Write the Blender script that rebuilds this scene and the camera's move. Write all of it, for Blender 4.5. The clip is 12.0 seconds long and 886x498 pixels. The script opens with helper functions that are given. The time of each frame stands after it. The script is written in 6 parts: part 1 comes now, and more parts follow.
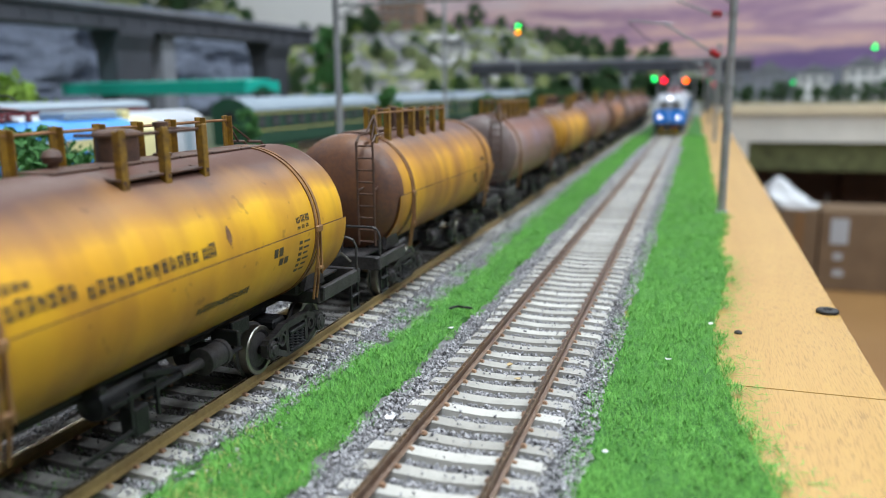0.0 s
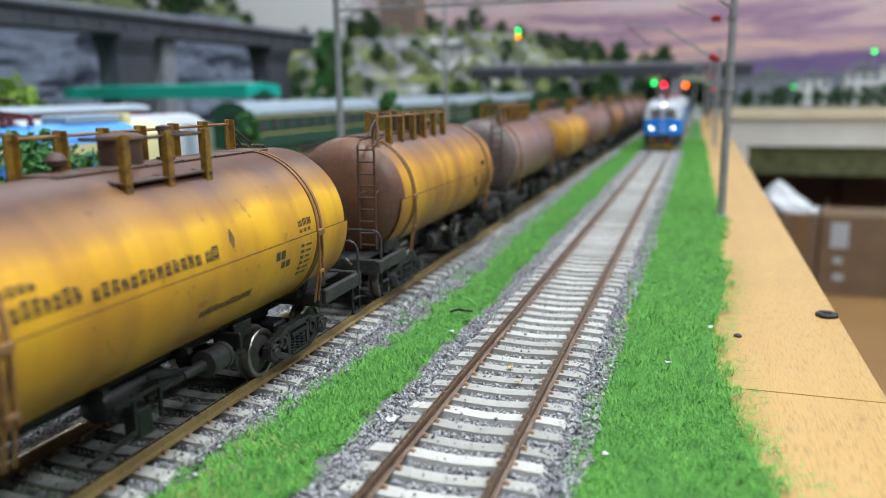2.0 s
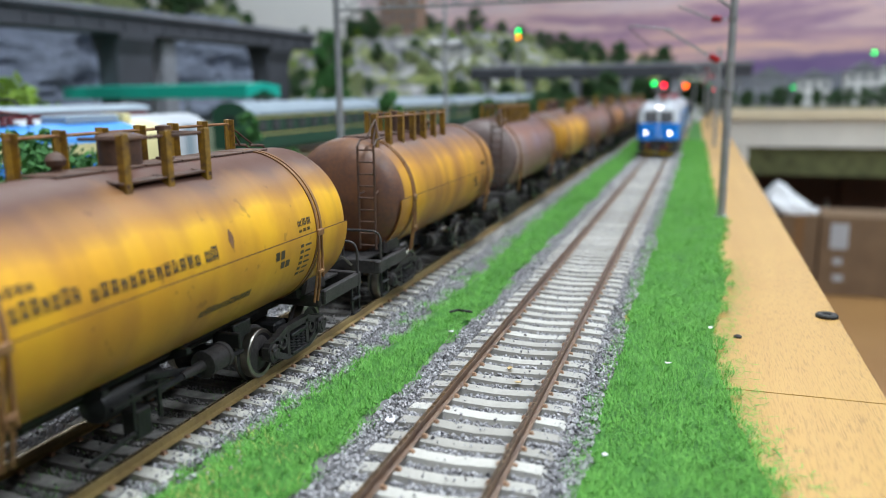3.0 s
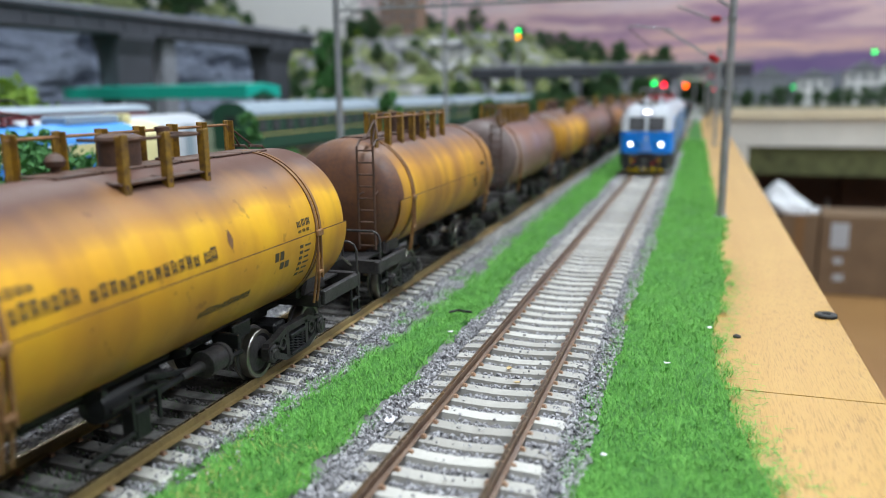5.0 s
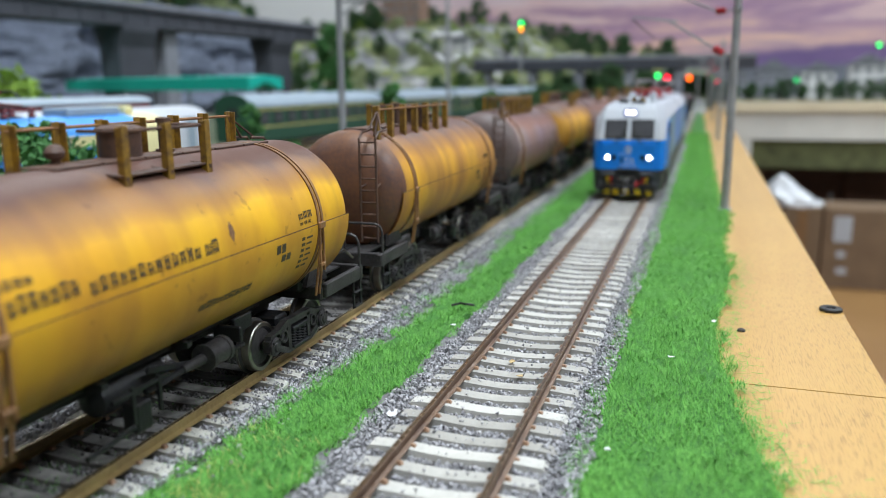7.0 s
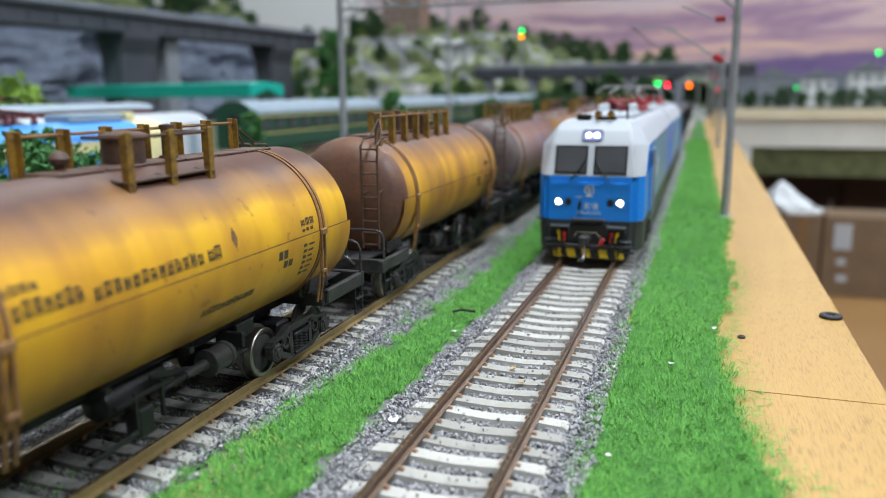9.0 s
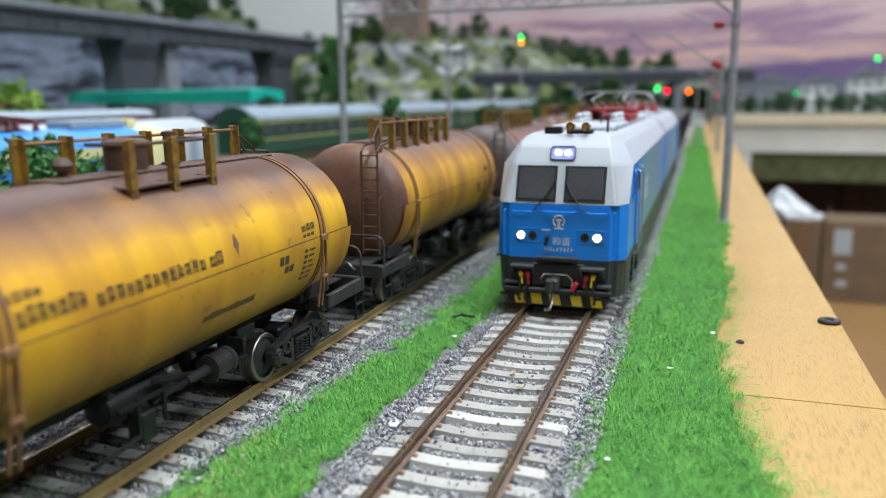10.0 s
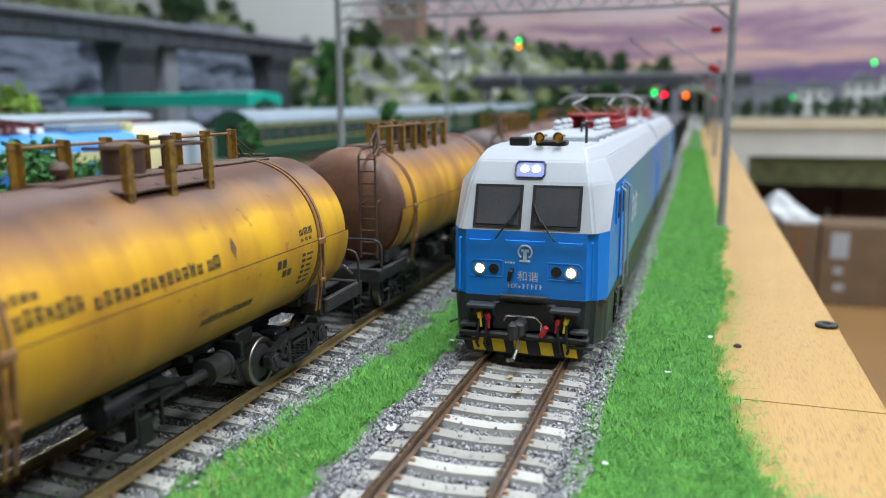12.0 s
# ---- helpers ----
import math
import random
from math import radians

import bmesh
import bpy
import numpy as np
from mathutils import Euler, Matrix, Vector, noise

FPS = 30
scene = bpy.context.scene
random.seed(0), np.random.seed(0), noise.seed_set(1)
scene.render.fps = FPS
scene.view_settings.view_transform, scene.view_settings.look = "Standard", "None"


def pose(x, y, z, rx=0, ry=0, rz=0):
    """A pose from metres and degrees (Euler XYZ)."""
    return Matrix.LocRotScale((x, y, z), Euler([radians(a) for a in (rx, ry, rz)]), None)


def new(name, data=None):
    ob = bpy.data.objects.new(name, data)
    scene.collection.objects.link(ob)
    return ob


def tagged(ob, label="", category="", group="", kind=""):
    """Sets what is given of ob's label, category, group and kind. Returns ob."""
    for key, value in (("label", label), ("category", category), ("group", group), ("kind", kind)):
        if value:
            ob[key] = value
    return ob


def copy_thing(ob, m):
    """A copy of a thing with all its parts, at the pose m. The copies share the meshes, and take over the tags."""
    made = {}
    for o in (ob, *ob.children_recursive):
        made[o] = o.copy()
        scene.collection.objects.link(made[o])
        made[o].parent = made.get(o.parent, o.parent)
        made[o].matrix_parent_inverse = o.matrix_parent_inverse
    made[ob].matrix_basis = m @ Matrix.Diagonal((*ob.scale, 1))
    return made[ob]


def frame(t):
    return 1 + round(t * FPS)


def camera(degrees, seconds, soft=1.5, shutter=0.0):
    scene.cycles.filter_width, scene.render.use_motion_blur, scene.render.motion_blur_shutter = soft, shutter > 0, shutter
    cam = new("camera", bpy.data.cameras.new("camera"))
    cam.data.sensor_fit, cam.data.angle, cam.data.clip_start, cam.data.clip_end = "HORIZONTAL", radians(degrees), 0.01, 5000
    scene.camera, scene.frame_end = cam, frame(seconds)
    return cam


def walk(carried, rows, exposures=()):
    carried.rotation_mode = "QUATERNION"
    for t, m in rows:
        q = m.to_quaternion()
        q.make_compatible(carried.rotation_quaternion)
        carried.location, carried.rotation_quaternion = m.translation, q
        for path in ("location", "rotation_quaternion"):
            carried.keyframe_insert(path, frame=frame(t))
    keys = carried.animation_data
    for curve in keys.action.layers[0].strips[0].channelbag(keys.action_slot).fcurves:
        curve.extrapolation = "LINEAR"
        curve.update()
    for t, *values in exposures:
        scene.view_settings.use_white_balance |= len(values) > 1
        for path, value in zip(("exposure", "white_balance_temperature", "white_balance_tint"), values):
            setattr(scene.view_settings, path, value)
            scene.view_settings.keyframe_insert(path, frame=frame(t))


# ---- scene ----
MM = 0.001


def cam_pose(x, y, z, tilt, turn, lean):
    """Eye in millimetres; tilt below the level, turn to the left, lean, in degrees."""
    return pose(x * MM, y * MM, z * MM, 90 - tilt, 0, turn) @ pose(0, 0, 0, 0, 0, lean)


# ---------------------------------------------------------------- camera
cam = camera(59.28, 12.0, soft=0.95)
cam.data.dof.use_dof = True
cam.data.dof.focus_distance = 0.166
cam.data.dof.aperture_fstop = 16.0
PATH = [
    (0.0, 35.06, 0.01, 56.04, 11.661, 18.201, -0.669),
    (0.5, 35.33, -0.33, 56.16, 11.588, 18.273, -0.786),
    (1.0, 35.39, -0.19, 56.21, 11.528, 18.263, -0.754),
    (1.5, 35.26, -0.56, 56.17, 11.448, 18.238, -0.727),
    (2.0, 35.18, -0.92, 56.10, 11.374, 18.208, -0.631),
    (2.5, 34.99, -0.57, 56.04, 11.368, 18.193, -0.584),
    (3.0, 35.11, -0.70, 56.08, 11.354, 18.192, -0.548),
    (5.0, 35.43, -0.78, 56.21, 11.359, 18.223, -0.617),
    (5.5, 35.07, -0.33, 56.14, 11.474, 18.202, -0.581),
    (6.0, 35.18, -0.56, 56.04, 11.596, 18.245, -0.581),
    (6.5, 34.98, -0.20, 56.04, 11.780, 18.300, -0.585),
    (7.0, 34.95, 0.21, 55.96, 11.885, 18.392, -0.541),
    (9.0, 34.95, -0.54, 56.03, 11.383, 18.399, -0.457),
    (9.5, 35.26, -1.62, 56.18, 11.160, 18.392, -0.449),
    (10.0, 35.29, -1.50, 56.27, 10.984, 18.398, -0.499),
    (10.5, 35.31, -1.53, 56.29, 10.868, 18.398, -0.496),
    (11.0, 35.27, -1.39, 56.27, 10.779, 18.361, -0.503),
    (11.5, 35.46, -1.57, 56.36, 10.750, 18.316, -0.476),
    (12.0, 35.29, -1.46, 56.36, 10.728, 18.220, -0.443),
]
walk(cam, [(r[0], cam_pose(*r[1:])) for r in PATH])

# ---------------------------------------------------------------- light
scene.view_settings.exposure = 0.22
world = bpy.data.worlds.new("room_air")
world.use_nodes = True
world.node_tree.nodes["Background"].inputs[0].default_value = (0.9, 0.95, 1.0, 1)
world.node_tree.nodes["Background"].inputs[1].default_value = 0.15
scene.world = world


def ceiling_lamp(x, y, sx, sy, watts):
    d = bpy.data.lights.new("ceiling_lamp", "AREA")
    d.shape, d.size, d.size_y, d.energy, d.color = "RECTANGLE", sx, sy, watts, (0.84, 0.93, 1.0)
    ob = new("ceiling_lamp", d)
    ob.matrix_basis = pose(x, y, 1.70)
    return ob


for lx, ly, lw in ((-1.7, 0.0, 12), (0.15, -0.05, 38), (1.5, -0.05, 42), (-1.7, 2.3, 18), (0.3, 2.3, 23), (1.7, 2.3, 21)):
    ceiling_lamp(lx, ly, 0.35, 1.25, lw)


# ---------------------------------------------------------------- materials
def nodes_of(m):
    m.use_nodes = True
    nt = m.node_tree
    return nt, nt.nodes["Principled BSDF"]


def nd(nt, kind, **kw):
    n = nt.nodes.new(kind)
    for k, val in kw.items():
        n.inputs[k].default_value = val
    return n


def ramp(nt, fac, stops):
    n = nt.nodes.new("ShaderNodeValToRGB")
    e = n.color_ramp.elements
    while len(e) < len(stops):
        e.new(0.5)
    for el, (p, c) in zip(e, stops):
        el.position = p
        el.color = (*c, 1) if len(c) == 3 else c
    nt.links.new(fac, n.inputs[0])
    return n.outputs[0]


def mixc(nt, fac, a, b, blend="MIX"):
    n = nt.nodes.new("ShaderNodeMix")
    n.data_type, n.blend_type = "RGBA", blend
    for sock, val in ((0, fac), (6, a), (7, b)):
        if isinstance(val, (int, float)):
            n.inputs[sock].default_value = val
        elif isinstance(val, tuple):
            n.inputs[sock].default_value = (*val, 1)
        else:
            nt.links.new(val, n.inputs[sock])
    return n.outputs[2]


def calc(nt, op, a, b=0.0, clamp=False):
    n = nt.nodes.new("ShaderNodeMath")
    n.operation, n.use_clamp = op, clamp
    for i, val in enumerate((a, b)):
        if isinstance(val, (int, float)):
            n.inputs[i].default_value = val
        else:
            nt.links.new(val, n.inputs[i])
    return n.outputs[0]


def coords(nt, scale=(1, 1, 1), kind="Object"):
    tc = nt.nodes.new("ShaderNodeTexCoord")
    mp = nt.nodes.new("ShaderNodeMapping")
    mp.inputs["Scale"].default_value = scale
    nt.links.new(tc.outputs[kind], mp.inputs["Vector"])
    return mp.outputs[0]


def noise_of(nt, vec, scale, detail=4.0, rough=0.6, distort=0.0):
    n = nd(nt, "ShaderNodeTexNoise", Scale=scale, Detail=detail, Roughness=rough, Distortion=distort)
    nt.links.new(vec, n.inputs["Vector"])
    return n.outputs["Fac"]


def bump_of(nt, bsdf, height, dist, strength=0.6):
    b = nd(nt, "ShaderNodeBump", Strength=strength, Distance=dist)
    nt.links.new(height, b.inputs["Height"])
    nt.links.new(b.outputs[0], bsdf.inputs["Normal"])


def M(name, col, rough=0.6, metal=0.0, col2=None, big=60.0, fine=900.0, bump=0.00015, island=False, rnd=False, emit=0.0, coat=0.0):
    """A surface with two scales of tone and a fine relief."""
    m = bpy.data.materials.new(name)
    nt, b = nodes_of(m)
    col2 = col2 or tuple(c * 0.72 for c in col)
    vec = coords(nt)
    n1, n2 = noise_of(nt, vec, big), noise_of(nt, vec, fine, 3)
    f = calc(nt, "ADD", calc(nt, "MULTIPLY", n1, 0.65), calc(nt, "MULTIPLY", n2, 0.35))
    if island:
        g = nt.nodes.new("ShaderNodeNewGeometry")
        f = calc(nt, "ADD", calc(nt, "MULTIPLY", f, 0.35), calc(nt, "MULTIPLY", g.outputs["Random Per Island"], 0.65))
    if rnd:
        g = nt.nodes.new("ShaderNodeObjectInfo")
        f = calc(nt, "ADD", calc(nt, "MULTIPLY", f, 0.6), calc(nt, "MULTIPLY", g.outputs["Random"], 0.4))
    lo, hi = (0.02, 0.98) if island else (0.32, 0.68)
    c = ramp(nt, f, [(lo, col2), (hi, col)])
    nt.links.new(c, b.inputs["Base Color"])
    b.inputs["Metallic"].default_value = metal
    r = nt.nodes.new("ShaderNodeMapRange")
    r.inputs["To Min"].default_value, r.inputs["To Max"].default_value = max(0.02, rough - 0.1), min(1, rough + 0.1)
    nt.links.new(n2, r.inputs["Value"])
    nt.links.new(r.outputs[0], b.inputs["Roughness"])
    if coat:
        b.inputs["Coat Weight"].default_value = coat
    if bump:
        bump_of(nt, b, n2, bump)
    if emit:
        b.inputs["Emission Color"].default_value = (*col, 1)
        b.inputs["Emission Strength"].default_value = emit
    return m


def tank_paint(name, paint, rust_amount, dirt=(0.075, 0.037, 0.038), rust=(0.21, 0.082, 0.03), seed=0.0):
    """Weathered tank paint: grime on the crown, rust bleeding down in bands, streaky brown towards the belly."""
    m = bpy.data.materials.new(name)
    nt, b = nodes_of(m)
    tc = nt.nodes.new("ShaderNodeTexCoord")
    sep = nt.nodes.new("ShaderNodeSeparateXYZ")
    nt.links.new(tc.outputs["Object"], sep.inputs[0])
    mp = nt.nodes.new("ShaderNodeMapping")
    mp.inputs["Location"].default_value = (seed, seed * 1.7, 0)
    nt.links.new(tc.outputs["Object"], mp.inputs[0])
    base = mp.outputs[0]
    ms = nt.nodes.new("ShaderNodeMapping")
    ms.inputs["Scale"].default_value = (0.25, 1.0, 0.12)
    nt.links.new(base, ms.inputs[0])
    streak = noise_of(nt, ms.outputs[0], 62, 3, 0.55)
    fine_s = noise_of(nt, ms.outputs[0], 420, 3, 0.6)
    cloud = noise_of(nt, base, 70, 4)
    grain = noise_of(nt, base, 1500, 3)
    mr = nt.nodes.new("ShaderNodeMapRange")
    mr.inputs["From Min"].default_value, mr.inputs["From Max"].default_value = 0.0345, 0.0442
    nt.links.new(sep.outputs[2], mr.inputs[0])
    crown = calc(nt, "ADD", mr.outputs[0], calc(nt, "MULTIPLY", calc(nt, "SUBTRACT", streak, 0.5), 0.95))
    crown = ramp(nt, crown, [(0.08, (0, 0, 0)), (0.8, (1, 1, 1))])
    bands = ramp(nt, calc(nt, "ADD", calc(nt, "MULTIPLY", streak, 0.75), calc(nt, "MULTIPLY", cloud, 0.25)),
                 [(0.50 - 0.16 * rust_amount, (0, 0, 0)), (0.66 - 0.12 * rust_amount, (1, 1, 1))])
    bl = nt.nodes.new("ShaderNodeMapRange")
    bl.inputs["From Min"].default_value, bl.inputs["From Max"].default_value = 0.034, 0.0165
    nt.links.new(sep.outputs[2], bl.inputs[0])
    belly = calc(nt, "MULTIPLY", bl.outputs[0], calc(nt, "ADD", calc(nt, "MULTIPLY", streak, 0.9), calc(nt, "MULTIPLY", cloud, 0.6)), True)
    c = mixc(nt, calc(nt, "MULTIPLY", fine_s, 0.18), paint, tuple(x * 0.55 for x in paint))
    haze = ramp(nt, noise_of(nt, base, 34, 3), [(0.42, (0, 0, 0)), (0.62, (1, 1, 1))])
    c = mixc(nt, calc(nt, "MULTIPLY", haze, 0.5), c, tuple(p * q for p, q in zip(paint, (0.78, 0.6, 0.9))))
    c = mixc(nt, calc(nt, "MULTIPLY", bands, 0.35 + 0.5 * rust_amount), c, rust)
    glaze = ramp(nt, crown, [(0.0, (0, 0, 0)), (0.35, (1, 1, 1))])
    c = mixc(nt, calc(nt, "MULTIPLY", glaze, 0.75), c, tuple(0.35 * p + 0.65 * q for p, q in zip(paint, (0.3, 0.1, 0.05))))
    # a brown wash runs down from the crown in tongues of uneven length
    mt = nt.nodes.new("ShaderNodeMapping")
    mt.inputs["Scale"].default_value = (0.05, 1.0, 0.05)
    nt.links.new(base, mt.inputs[0])
    tongue = noise_of(nt, mt.outputs[0], 48, 4, 0.6)
    reach = nt.nodes.new("ShaderNodeMapRange")
    reach.inputs["From Min"].default_value, reach.inputs["From Max"].default_value = 0.020, 0.043
    nt.links.new(sep.outputs[2], reach.inputs[0])
    wash = calc(nt, "ADD", reach.outputs[0], calc(nt, "MULTIPLY", calc(nt, "SUBTRACT", tongue, 0.5), 2.0))
    wash = ramp(nt, wash, [(0.42, (0, 0, 0)), (0.95, (1, 1, 1))])
    c = mixc(nt, calc(nt, "MULTIPLY", wash, 0.58), c, tuple(0.22 * p + 0.78 * q for p, q in zip(paint, (0.31, 0.105, 0.04))))
    c = mixc(nt, calc(nt, "MULTIPLY", crown, 0.92), c, dirt)
    c = mixc(nt, calc(nt, "MULTIPLY", belly, 0.92), c, (0.27, 0.105, 0.028))
    speck = ramp(nt, noise_of(nt, base, 330, 2), [(0.66, (0, 0, 0)), (0.72, (1, 1, 1))])
    c = mixc(nt, calc(nt, "MULTIPLY", speck, 0.35), c, (0.09, 0.04, 0.02))
    nt.links.new(c, b.inputs["Base Color"])
    rr = nt.nodes.new("ShaderNodeMapRange")
    rr.inputs["To Min"].default_value, rr.inputs["To Max"].default_value = 0.38, 0.62
    nt.links.new(cloud, rr.inputs[0])
    nt.links.new(rr.outputs[0], b.inputs["Roughness"])
    b.inputs["Specular IOR Level"].default_value = 0.4
    bump_of(nt, b, grain, 0.00005, 0.5)
    return m


YELLOW = (0.82, 0.46, 0.015)
m_tank_y = tank_paint("tank_yellow", YELLOW, 0.2, seed=0.013)
m_tank_y2 = tank_paint("tank_yellow_rusty", YELLOW, 0.72, seed=0.21)
m_tank_g = tank_paint("tank_grey_brown", (0.26, 0.2, 0.19), 0.45, rust=(0.13, 0.055, 0.045), seed=0.47)
m_tank_o = tank_paint("tank_ochre", (0.45, 0.22, 0.06), 0.5, seed=0.83)
m_end = M("tank_end_grime", (0.2, 0.085, 0.035), 0.5, col2=(0.075, 0.038, 0.034), big=70, bump=0.00008)
m_end_g = M("tank_end_grey", (0.17, 0.125, 0.12), 0.5, col2=(0.09, 0.06, 0.055), big=110, bump=0.00008)
m_rust = M("rusty_steel", (0.12, 0.058, 0.034), 0.6, col2=(0.04, 0.023, 0.02), big=300, fine=1800)
m_strap = M("rust_orange_strap", (0.3, 0.15, 0.05), 0.55, col2=(0.11, 0.05, 0.028), big=200, fine=1500)
m_post = M("rusty_yellow_steel", (0.34, 0.19, 0.012), 0.55, col2=(0.07, 0.034, 0.018), big=420, fine=1400)
m_black = M("black_frame_steel", (0.02, 0.02, 0.022), 0.45, col2=(0.008, 0.008, 0.009), big=200, fine=1800)
m_dusty = M("dusty_dark_steel", (0.06, 0.055, 0.056), 0.5, col2=(0.014, 0.013, 0.014), big=250, fine=2000)
m_tread = M("polished_wheel_tread", (0.36, 0.34, 0.3), 0.38, 1.0, big=300)
m_bar = M("black_stencil", (0.035, 0.03, 0.02), 0.6, col2=(0.08, 0.06, 0.03), big=700)
# golden tint paints the yellow tanks' reflection into the weathered rail colour
m_rail = M("weathered_rail_gold_reflection", (0.38, 0.28, 0.12), 0.38, 0.3, col2=(0.2, 0.135, 0.06), big=90)
m_railtop = M("worn_rail_head", (0.55, 0.46, 0.34), 0.25, 0.95, col2=(0.38, 0.28, 0.19), big=90)
m_sleeper = M("concrete_sleeper", (0.48, 0.466, 0.43), 0.85, col2=(0.31, 0.297, 0.27), big=260, fine=1500, rnd=True)


def oily_shaded_sleeper():
    """Pale concrete, black between the rails with oil, brake dust and painted-in wagon shade."""
    m = bpy.data.materials.new("oily_shaded_sleeper")
    nt, b = nodes_of(m)
    tc = nt.nodes.new("ShaderNodeTexCoord")
    sep = nt.nodes.new("ShaderNodeSeparateXYZ")
    nt.links.new(tc.outputs["Object"], sep.inputs[0])
    v = coords(nt)
    n1, n2 = noise_of(nt, v, 260, 4), noise_of(nt, v, 1500, 3)
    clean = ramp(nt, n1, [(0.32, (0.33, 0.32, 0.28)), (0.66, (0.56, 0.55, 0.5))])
    oily_shaded = ramp(nt, n1, [(0.3, (0.045, 0.042, 0.04)), (0.68, (0.2, 0.19, 0.18))])
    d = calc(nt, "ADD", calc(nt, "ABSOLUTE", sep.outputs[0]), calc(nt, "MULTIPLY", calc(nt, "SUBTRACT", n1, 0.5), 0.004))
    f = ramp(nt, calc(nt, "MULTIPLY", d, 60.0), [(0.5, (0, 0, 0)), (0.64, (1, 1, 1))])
    nt.links.new(mixc(nt, f, oily_shaded, clean), b.inputs["Base Color"])
    b.inputs["Roughness"].default_value = 0.85
    bump_of(nt, b, n2, 0.00015)
    return m


m_sleeper_d = oily_shaded_sleeper()
m_rail_b = M("rusty_brown_rail", (0.17, 0.1, 0.058), 0.42, 0.2, col2=(0.075, 0.042, 0.028), big=140, fine=1200)
# dark stone colour holds both oil and the shade under the wagons
m_stone_d = M("oily_shaded_ballast", (0.24, 0.23, 0.23), 0.8, col2=(0.05, 0.048, 0.048), big=900, island=True)
m_straw_blade = M("dry_grass_fibre", (0.55, 0.48, 0.16), 0.8, col2=(0.3, 0.36, 0.08), big=25, island=True, bump=0)
m_clip = M("rusty_rail_clip", (0.42, 0.26, 0.16), 0.6, 0.2, col2=(0.2, 0.11, 0.07), big=300)
m_stone = M("grey_ballast", (0.55, 0.54, 0.56), 0.85, col2=(0.11, 0.107, 0.12), big=900, island=True)
m_bed = M("ballast_bed", (0.26, 0.25, 0.26), 0.95, col2=(0.08, 0.077, 0.082), big=500, fine=1500, bump=0.0009)
m_turf = M("green_turf", (0.05, 0.19, 0.03), 0.95, col2=(0.03, 0.11, 0.016), big=90, fine=1400, bump=0.0009)
m_blade = M("grass_fibre", (0.23, 0.55, 0.1), 0.75, col2=(0.03, 0.19, 0.02), big=25, island=True, bump=0)
m_white = M("white_plastic_paint", (0.45, 0.475, 0.52), 0.42, col2=(0.42, 0.445, 0.49), big=30, bump=0.00002)
m_blue = M("bright_blue_paint", (0.003, 0.225, 0.8), 0.36, col2=(0.003, 0.205, 0.74), big=30, bump=0.00002)
m_grey = M("dark_grey_paint", (0.052, 0.056, 0.066), 0.45, col2=(0.035, 0.04, 0.043), big=60)
# the grey speckled sheen of the panes is put into the base colours
m_glass = M("dark_glass_grey_sheen", (0.042, 0.043, 0.05), 0.3, col2=(0.075, 0.076, 0.084), big=90, fine=2600, bump=0.00004, coat=0.35)
m_gasket = M("black_rubber", (0.012, 0.012, 0.013), 0.6, big=200)
m_red = M("red_insulator", (0.5, 0.018, 0.025), 0.35, col2=(0.36, 0.012, 0.02), big=300)
m_yel = M("safety_yellow", (0.75, 0.52, 0.01), 0.4, big=200)
m_chrome = M("bright_metal", (0.7, 0.7, 0.68), 0.2, 1.0, big=200)
m_brass = M("brass_horn", (0.62, 0.44, 0.16), 0.25, 1.0, big=200)
m_lamp = M("lit_headlamp", (1.0, 0.95, 0.8), 0.3, emit=9.0, bump=0)
m_navy = M("navy_rim", (0.02, 0.03, 0.16), 0.4, big=200)
m_lens = M("lamp_glass_blue", (0.36, 0.42, 0.8), 0.2, bump=0)
m_dark_lens = M("dark_red_lens", (0.05, 0.005, 0.008), 0.15, bump=0)
m_steel = M("galvanised_steel", (0.36, 0.37, 0.39), 0.45, 0.25, col2=(0.24, 0.25, 0.26), big=120, fine=900)
m_mark = M("white_marking", (0.72, 0.76, 0.8), 0.5, big=400)

for dull in (m_black, m_dusty, m_grey):
    dull.node_tree.nodes["Principled BSDF"].inputs["Specular IOR Level"].default_value = 0.3


def side_paint():
    m = bpy.data.materials.new("fading_blue_side")
    nt, b = nodes_of(m)
    tc = nt.nodes.new("ShaderNodeTexCoord")
    sep = nt.nodes.new("ShaderNodeSeparateXYZ")
    nt.links.new(tc.outputs["Object"], sep.inputs[0])
    f = calc(nt, "MULTIPLY", sep.outputs[1], 5.0)
    wob = noise_of(nt, coords(nt), 40)
    f = calc(nt, "ADD", f, calc(nt, "MULTIPLY", wob, 0.04))
    c = ramp(nt, f, [(0.03, (0.003, 0.225, 0.8)), (0.16, (0.02, 0.27, 0.68)), (0.4, (0.08, 0.27, 0.42)), (0.7, (0.08, 0.22, 0.4)), (0.95, (0.004, 0.17, 0.7))])
    nt.links.new(c, b.inputs["Base Color"])
    b.inputs["Roughness"].default_value = 0.34
    bump_of(nt, b, noise_of(nt, coords(nt), 1200), 0.00002)
    return m


m_side = side_paint()


